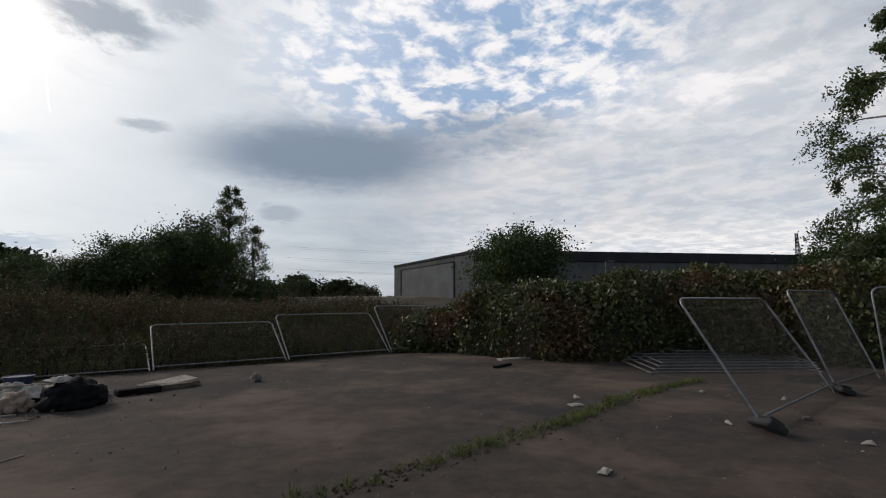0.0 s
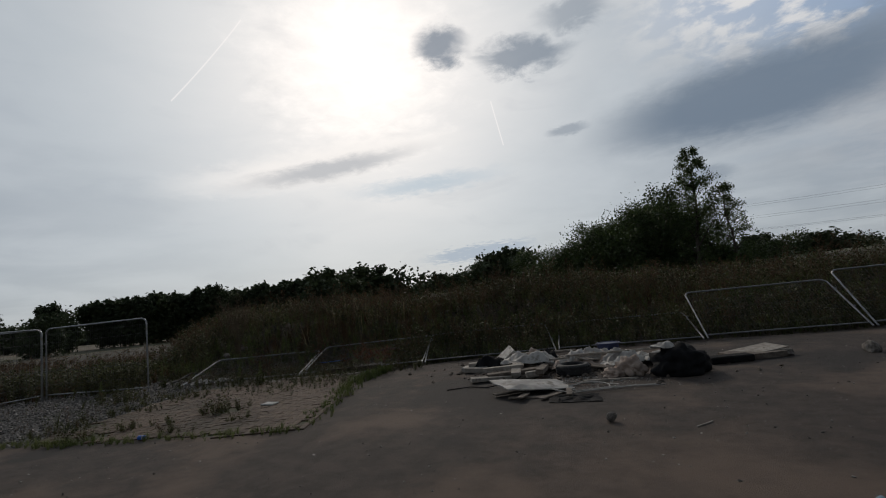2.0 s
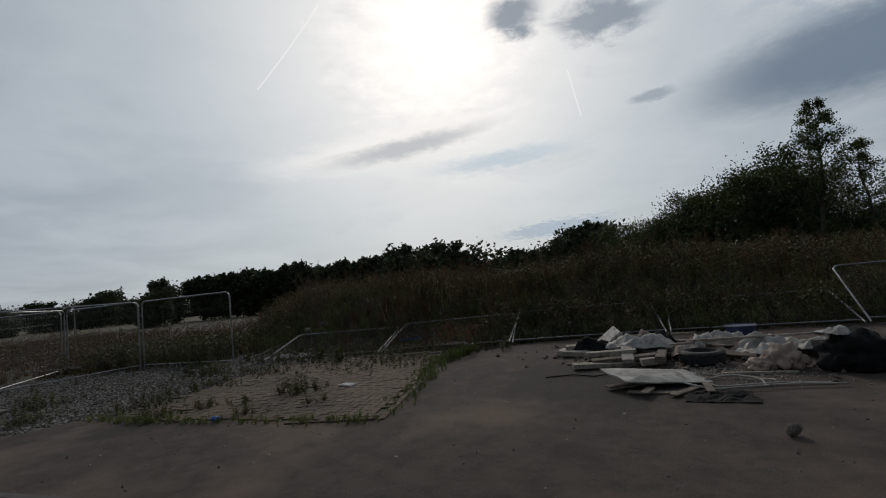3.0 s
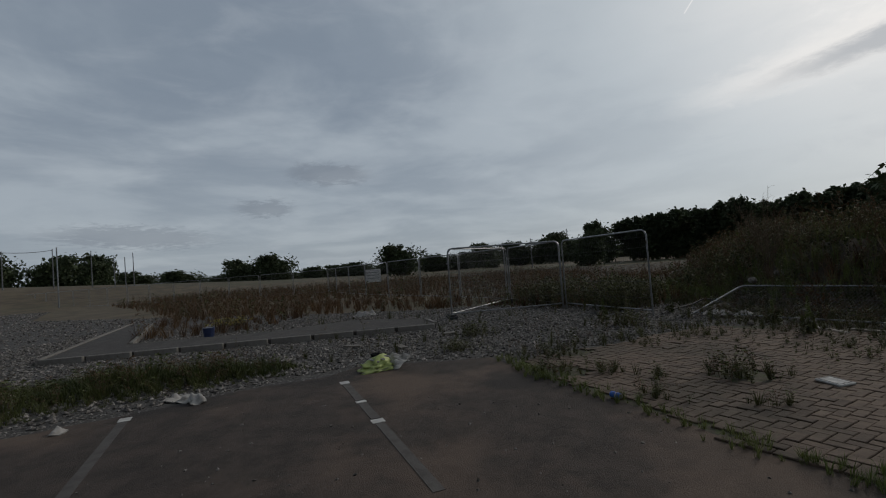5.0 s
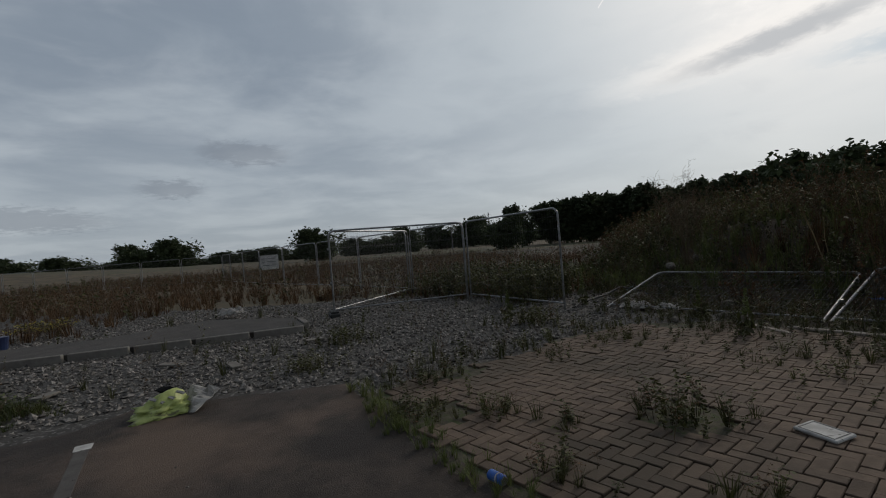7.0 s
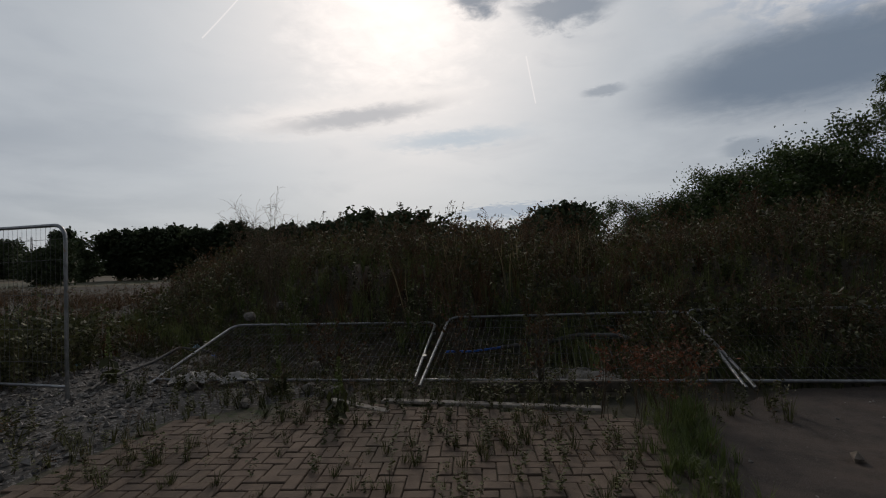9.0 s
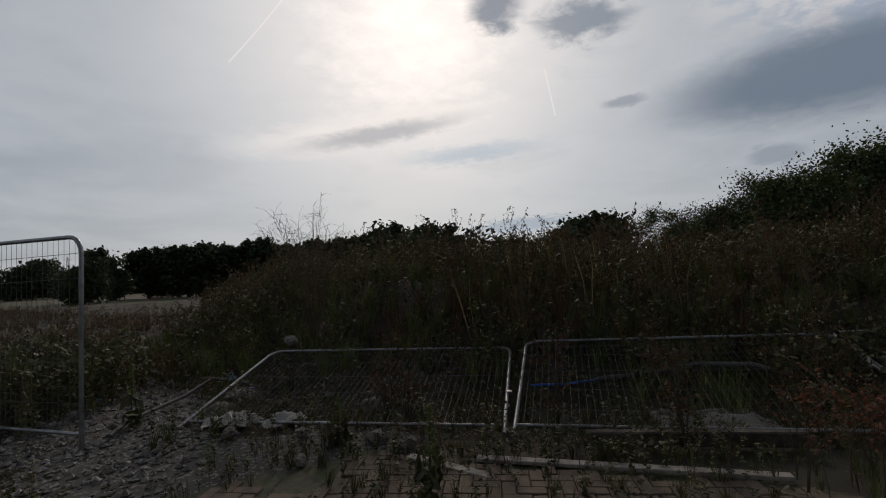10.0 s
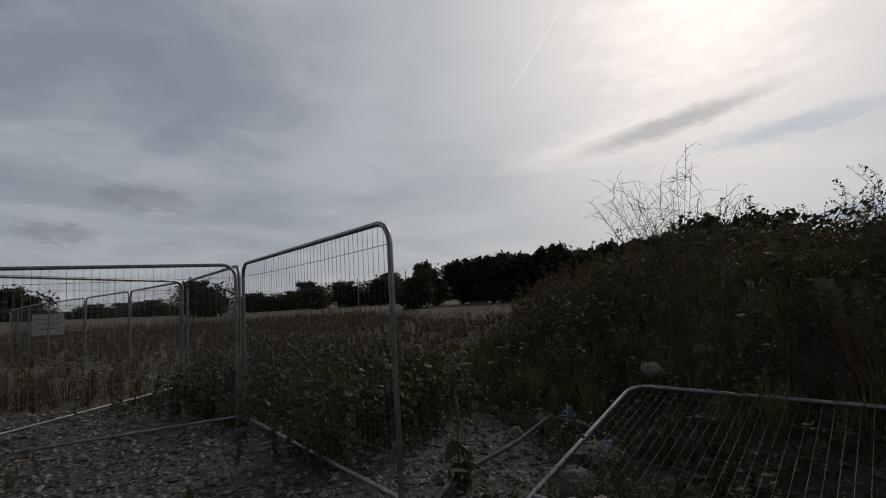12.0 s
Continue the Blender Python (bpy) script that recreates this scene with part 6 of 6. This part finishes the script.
EDGE_L = [(-15.77, 2.90), (-16.30, 3.54), (-16.66, 4.67), (-17.04, 5.44), (-17.56, 6.64), (-17.44, 7.49), (-16.72, 8.16), (-15.61, 8.76), (-14.48, 9.31)]
x, y, q = line_points(EDGE_L, 480, 0.2, 125)
k = rng.uniform(0, 1, len(x)) < 0.3 + 0.7 * patchy(x, y, 1.6, 0.3)
scatter("edge_weeds", [TUFTS[0], TUFTS[1], WEEDS[0], WEEDS[1], WEEDS[3]], x[k], y[k], np.zeros(k.sum()), 0.08 + 0.2 * rng.uniform(0, 1, k.sum()), "low weeds and grass between gravel and pavers", "weeds", 126, WMATS)
# weeds that come up through the pavers
cx = [(-13.90, 5.25, 0.18, 34, 0.28), (-14.54, 3.95, 0.13, 26, 0.2), (-14.09, 4.42, 0.07, 12, 0.18), (-16.11, 5.10, 0.13, 20, 0.14), (-15.71, 3.51, 0.22, 36, 0.2), (-14.76, 3.35, 0.18, 36, 0.18), (-13.40, 4.02, 0.12, 20, 0.2), (-12.84, 4.82, 0.08, 10, 0.2), (-14.53, 8.18, 0.5, 80, 0.20), (-15.54, 7.83, 0.5, 40, 0.2), (-13.94, 7.73, 0.4, 40, 0.2), (-14.57, 7.14, 0.4, 30, 0.16), (-16.34, 7.47, 0.35, 40, 0.18), (-15.41, 6.60, 0.6, 40, 0.14), (-16.52, 6.30, 0.3, 40, 0.2)]
px, py, ph = [], [], []
for x0, y0, w, n, h0 in cx:
    px.append(rng.normal(x0, w, n))
    py.append(rng.normal(y0, w, n))
    ph.append(h0 * rng.uniform(0.45, 1.2, n))
px, py, ph = np.concatenate(px), np.concatenate(py), np.concatenate(ph)
scatter("paver_weeds", [WEEDS[0], WEEDS[1], WEEDS[2], WEEDS[3], TUFTS[0], TUFTS[2]], px, py, np.zeros(len(px)), ph, "small weeds growing up between paving bricks", "weeds", 127, WMATS, wide=1.15)
# the grass island by the bays, and low plants in the gravel
gx, gy = rng.uniform(-18.2, -12.0, 5200), rng.uniform(-9.0, 0.8, 5200)
ISLE = [(-12.55, -6.9), (-13.55, -4.75), (-13.95, -3.55), (-14.85, -2.5), (-15.25, -1.5), (-15.85, -0.7), (-16.2, -0.25), (-16.75, -0.7), (-17.05, -2.6), (-16.7, -4.6), (-15.9, -6.2), (-14.6, -8.2), (-12.6, -8.6)]
k = inside(gx, gy, ISLE)
gx, gy = gx[k], gy[k]
edge = np.min([np.hypot(gx - (a[0] + (b[0] - a[0]) * w), gy - (a[1] + (b[1] - a[1]) * w)) for a, b in zip(ISLE, ISLE[1:] + ISLE[:1]) for w in (0.0, 0.25, 0.5, 0.75)], axis=0)
scatter("grass_island", TUFTS + TUFTS + [WEEDS[0], WEEDS[3]], gx, gy, np.full(len(gx), -0.02), (0.10 + 0.34 * sstep(edge, 0.0, 0.9)) * (0.55 + 0.6 * patchy(gx, gy, 1.3)) * rng.uniform(0.7, 1.2, len(gx)), "mounded green and brown grass island by the bays", "grass", 131, [M_STEM, M_ISLE, M_WEED_BROWN, M_SEED], wide=1.5)
gx, gy = rng.uniform(-24, -14.4, 420), rng.uniform(-4, 8, 420)
k = inside(gx, gy, GRAVEL) & ~inside(gx, gy, SLAB) & ~inside(gx, gy, PAVE) & (patchy(gx, gy, 1.1, 0.9) > 0.35)
gx, gy = gx[k], gy[k]
scatter("gravel_weeds", WEEDS + TUFTS, gx, gy, np.full(len(gx), -0.02), 0.12 + 0.4 * rng.uniform(0, 1, len(gx)) ** 2, "scattered weeds growing in the gravel", "weeds", 132, WMATS)
for i, (x0, y0, w, n, h0, kind_) in enumerate(((-20.58, -0.95, 0.25, 60, 0.25, 1), (-18.56, 2.57, 0.3, 50, 0.3, 0), (-17.01, 2.07, 0.2, 50, 0.22, 0), (-21.14, 6.57, 0.35, 90, 0.8, 0), (-22.02, 7.23, 0.5, 120, 0.8, 0), (-23.00, 6.85, 0.6, 120, 0.8, 0), (-18.43, 5.55, 0.25, 50, 0.35, 0), (-23.99, 5.14, 0.5, 110, 0.7, 0), (-25.39, 6.41, 1.2, 260, 0.8, 0))):
    scatter("weed_clump", [WEEDS[0], WEEDS[1], WEEDS[2]] if kind_ == 0 else SHORT, rng.normal(x0, w, n), rng.normal(y0, w, n), np.full(n, -0.02), h0 * rng.uniform(0.5, 1.15, n), "thick green clump of leafy weeds on gravel", "weeds", 140 + i, WMATS if kind_ == 0 else GMATS)


def mullein(x, y, h, label="tall pale green flower spike among weeds"):
    t = thing("tall_weed", label, "weed", pose(x, y, float(max(0, land(x, y))) - 0.02), "flower spikes")
    r = np.random.default_rng(int(abs(x * 100)))
    part("stem", tube(Bag(), [(0, 0, 0), (0.01, 0.01, h * 0.5), (0.03, 0, h)], [0.009, 0.007, 0.003], 5), M_WEED, t)
    b = Bag()
    u = r.uniform(0.45, 1.0, 130)
    a = r.uniform(0, 6.28, 130)
    w = 0.055 * (1.15 - u)
    leaf_cards(b, np.stack([0.03 * u + w * np.cos(a), w * np.sin(a), u * h], -1), 0.035, r)
    part("flower_spike", b, M_GRASS, t, kind="stuff")
    b = Bag()
    u = r.uniform(0.05, 0.5, 26)
    a = r.uniform(0, 6.28, 26)
    leaf_cards(b, np.stack([0.07 * np.cos(a), 0.07 * np.sin(a), u * h], -1), 0.14, r)
    part("leaf_whorl", b, M_WEED, t, kind="stuff")


for x, y, h in ((-16.00, 7.60, 0.62), (-19.75, 7.15, 0.75), (-19.18, 5.41, 0.55), (-11.97, 13.31, 0.6), (-12.39, 11.88, 0.5), (-17.39, 7.98, 0.45)):
    mullein(x, y, h)
x, y, z, u, s = bank_points(420, -3.5, 3.6, -0.9, 0.3, 128, 1.0, False)
scatter("verge_weeds", [TUFTS[0], WEEDS[0], WEEDS[1], WEEDS[3], WEEDS[6]], x, y, np.full(len(x), -0.02), 0.1 + 0.28 * rng.uniform(0, 1, len(x)) ** 1.5, "low weeds between pavers and fallen fence", "weeds", 129, WMATS)
# rusty docks at the corner of the pavers
n = 26
scatter("dock_plants", [WEEDS[3], WEEDS[4], WEEDS[5]], rng.normal(-13.67, 0.22, n), rng.normal(9.17, 0.28, n), np.zeros(n), 0.5 + 0.35 * rng.uniform(0, 1, n), "rust-red dock stalks at the paving corner", "weeds", 151, [M_STEM, M_WEED, material("rust_seed", (0.13, 0.045, 0.02), (0.20, 0.075, 0.035), 2.0, 0.9, 0.0, island=0.3, transl=0.2), M_SEED], wide=1.3)
# dark dead shrubs by the fallen fence
for i, (x0, y0, h0) in enumerate(((-15.92, 9.47, 1.15), (-17.21, 8.74, 0.85), (-17.54, 8.82, 0.7), (-14.77, 9.34, 0.9))):
    r = np.random.default_rng(160 + i)
    t = thing("dead_shrub", "dark leafless weed stems before the fence", "shrub", pose(x0, y0, -0.02), "dead shrubs")
    lf = []
    for j in range(9):
        b = Bag()
        d = r.normal(0, 0.22, 2)
        hh = h0 * r.uniform(0.6, 1.0)
        pts = np.array([(0, 0, 0), (d[0] * 0.3, d[1] * 0.3, hh * 0.5), (d[0], d[1], hh)]) + r.normal(0, 0.015, (3, 3)) * np.array([[0], [1], [1]])
        tube(b, pts, [0.007, 0.005, 0.002], 4, cap=False)
        for k in range(5):
            q = pts[1] + (pts[2] - pts[1]) * r.uniform(-0.5, 1)
            e = q + np.array([r.normal(0, 0.1), r.normal(0, 0.1), r.uniform(0.03, 0.16)])
            tube(b, [q, e], [0.003, 0.0015], 3, cap=False)
            lf.append(q + (e - q) * r.uniform(0.2, 1.1, (4, 1)))
        part("stem", b, M_BARK, t)
    dry = Bag()
    leaf_cards(dry, np.concatenate(lf), 0.045, r)
    part("withered_leaf_mass", dry, M_WEED_BROWN, t, kind="stuff")
# the wispy dry plant on top of the bank
r = np.random.default_rng(171)
wisp = thing("dry_bush", "pale wispy leafless dry bush on the bank", "bush", pose(-19.95, 9.71, float(land(-19.95, 9.71)) - 0.05))
base = float(land(-19.95, 9.71))
for j in range(44):
    b = Bag()
    a = r.uniform(0, 6.28)
    out = r.uniform(0.15, 0.85)
    top_ = (3.1 - base) * r.uniform(0.6, 1.0) * (1 - 0.25 * out)
    p0, p2 = np.array([0, 0, 0.0]), np.array([out * math.cos(a), out * math.sin(a), top_])
    p1 = p2 * np.array([0.35, 0.35, 0.6])
    tube(b, [p0, p1, p2], [0.004, 0.003, 0.0018], 4, cap=False)
    for k in range(16):
        q = p1 + (p2 - p1) * r.uniform(0.1, 1)
        e = r.normal(0, 0.13, 3) + np.array([0, 0, 0.04])
        tube(b, [q, q + e * 0.6 + np.array([0, 0, 0.03]), q + e + r.normal(0, 0.03, 3)], [0.0026, 0.0018, 0.0012], 3, cap=False)
    part("branch", b, M_STEM, wisp, "thin pale curling branch")
# tall seeding grasses on the crest
n = 70
gx, gy = rng.normal(-16.94, 1.1, n), rng.normal(12.78, 0.8, n)
scatter("tall_reeds", [grass_tuft(181, 3, 1.0, 1, 0.1), weed_dead(182), weed_dead(183)], gx, gy, land(gx, gy), 1.0 + 0.45 * rng.uniform(0, 1, n), "tall thin seeding stalks on the bank's crest", "reeds", 184, [M_STEM, M_GRASS_DRY, M_WEED_BROWN, M_SEED])
gx, gy = rng.uniform(-24, -23, 60), rng.uniform(-5.5, -4.5, 60)
scatter("yellow_flowers", [weed_seedy(191)], gx, gy, np.full(60, 0.0), 0.3 + 0.15 * rng.uniform(0, 1, 60), "low yellow-flowered weeds on the old bed", "flowers", 192, [M_STEM, M_WEED, M_WEED_BROWN, M_YELLOW], wide=1.6)
# roots and litter on the paler stalks of the bank
x, y, z, u, s = bank_points(520, -8, 20, 2.2, 6.5, 193)
scatter("bank_spikes", [weed_dead(194), weed_dead(195), weed_leafy(196)], x, y, z, 0.9 + 0.5 * rng.uniform(0, 1, len(x)), "taller stalks standing above the bank's weeds", "weeds", 197, WMATS, lean=0.08)
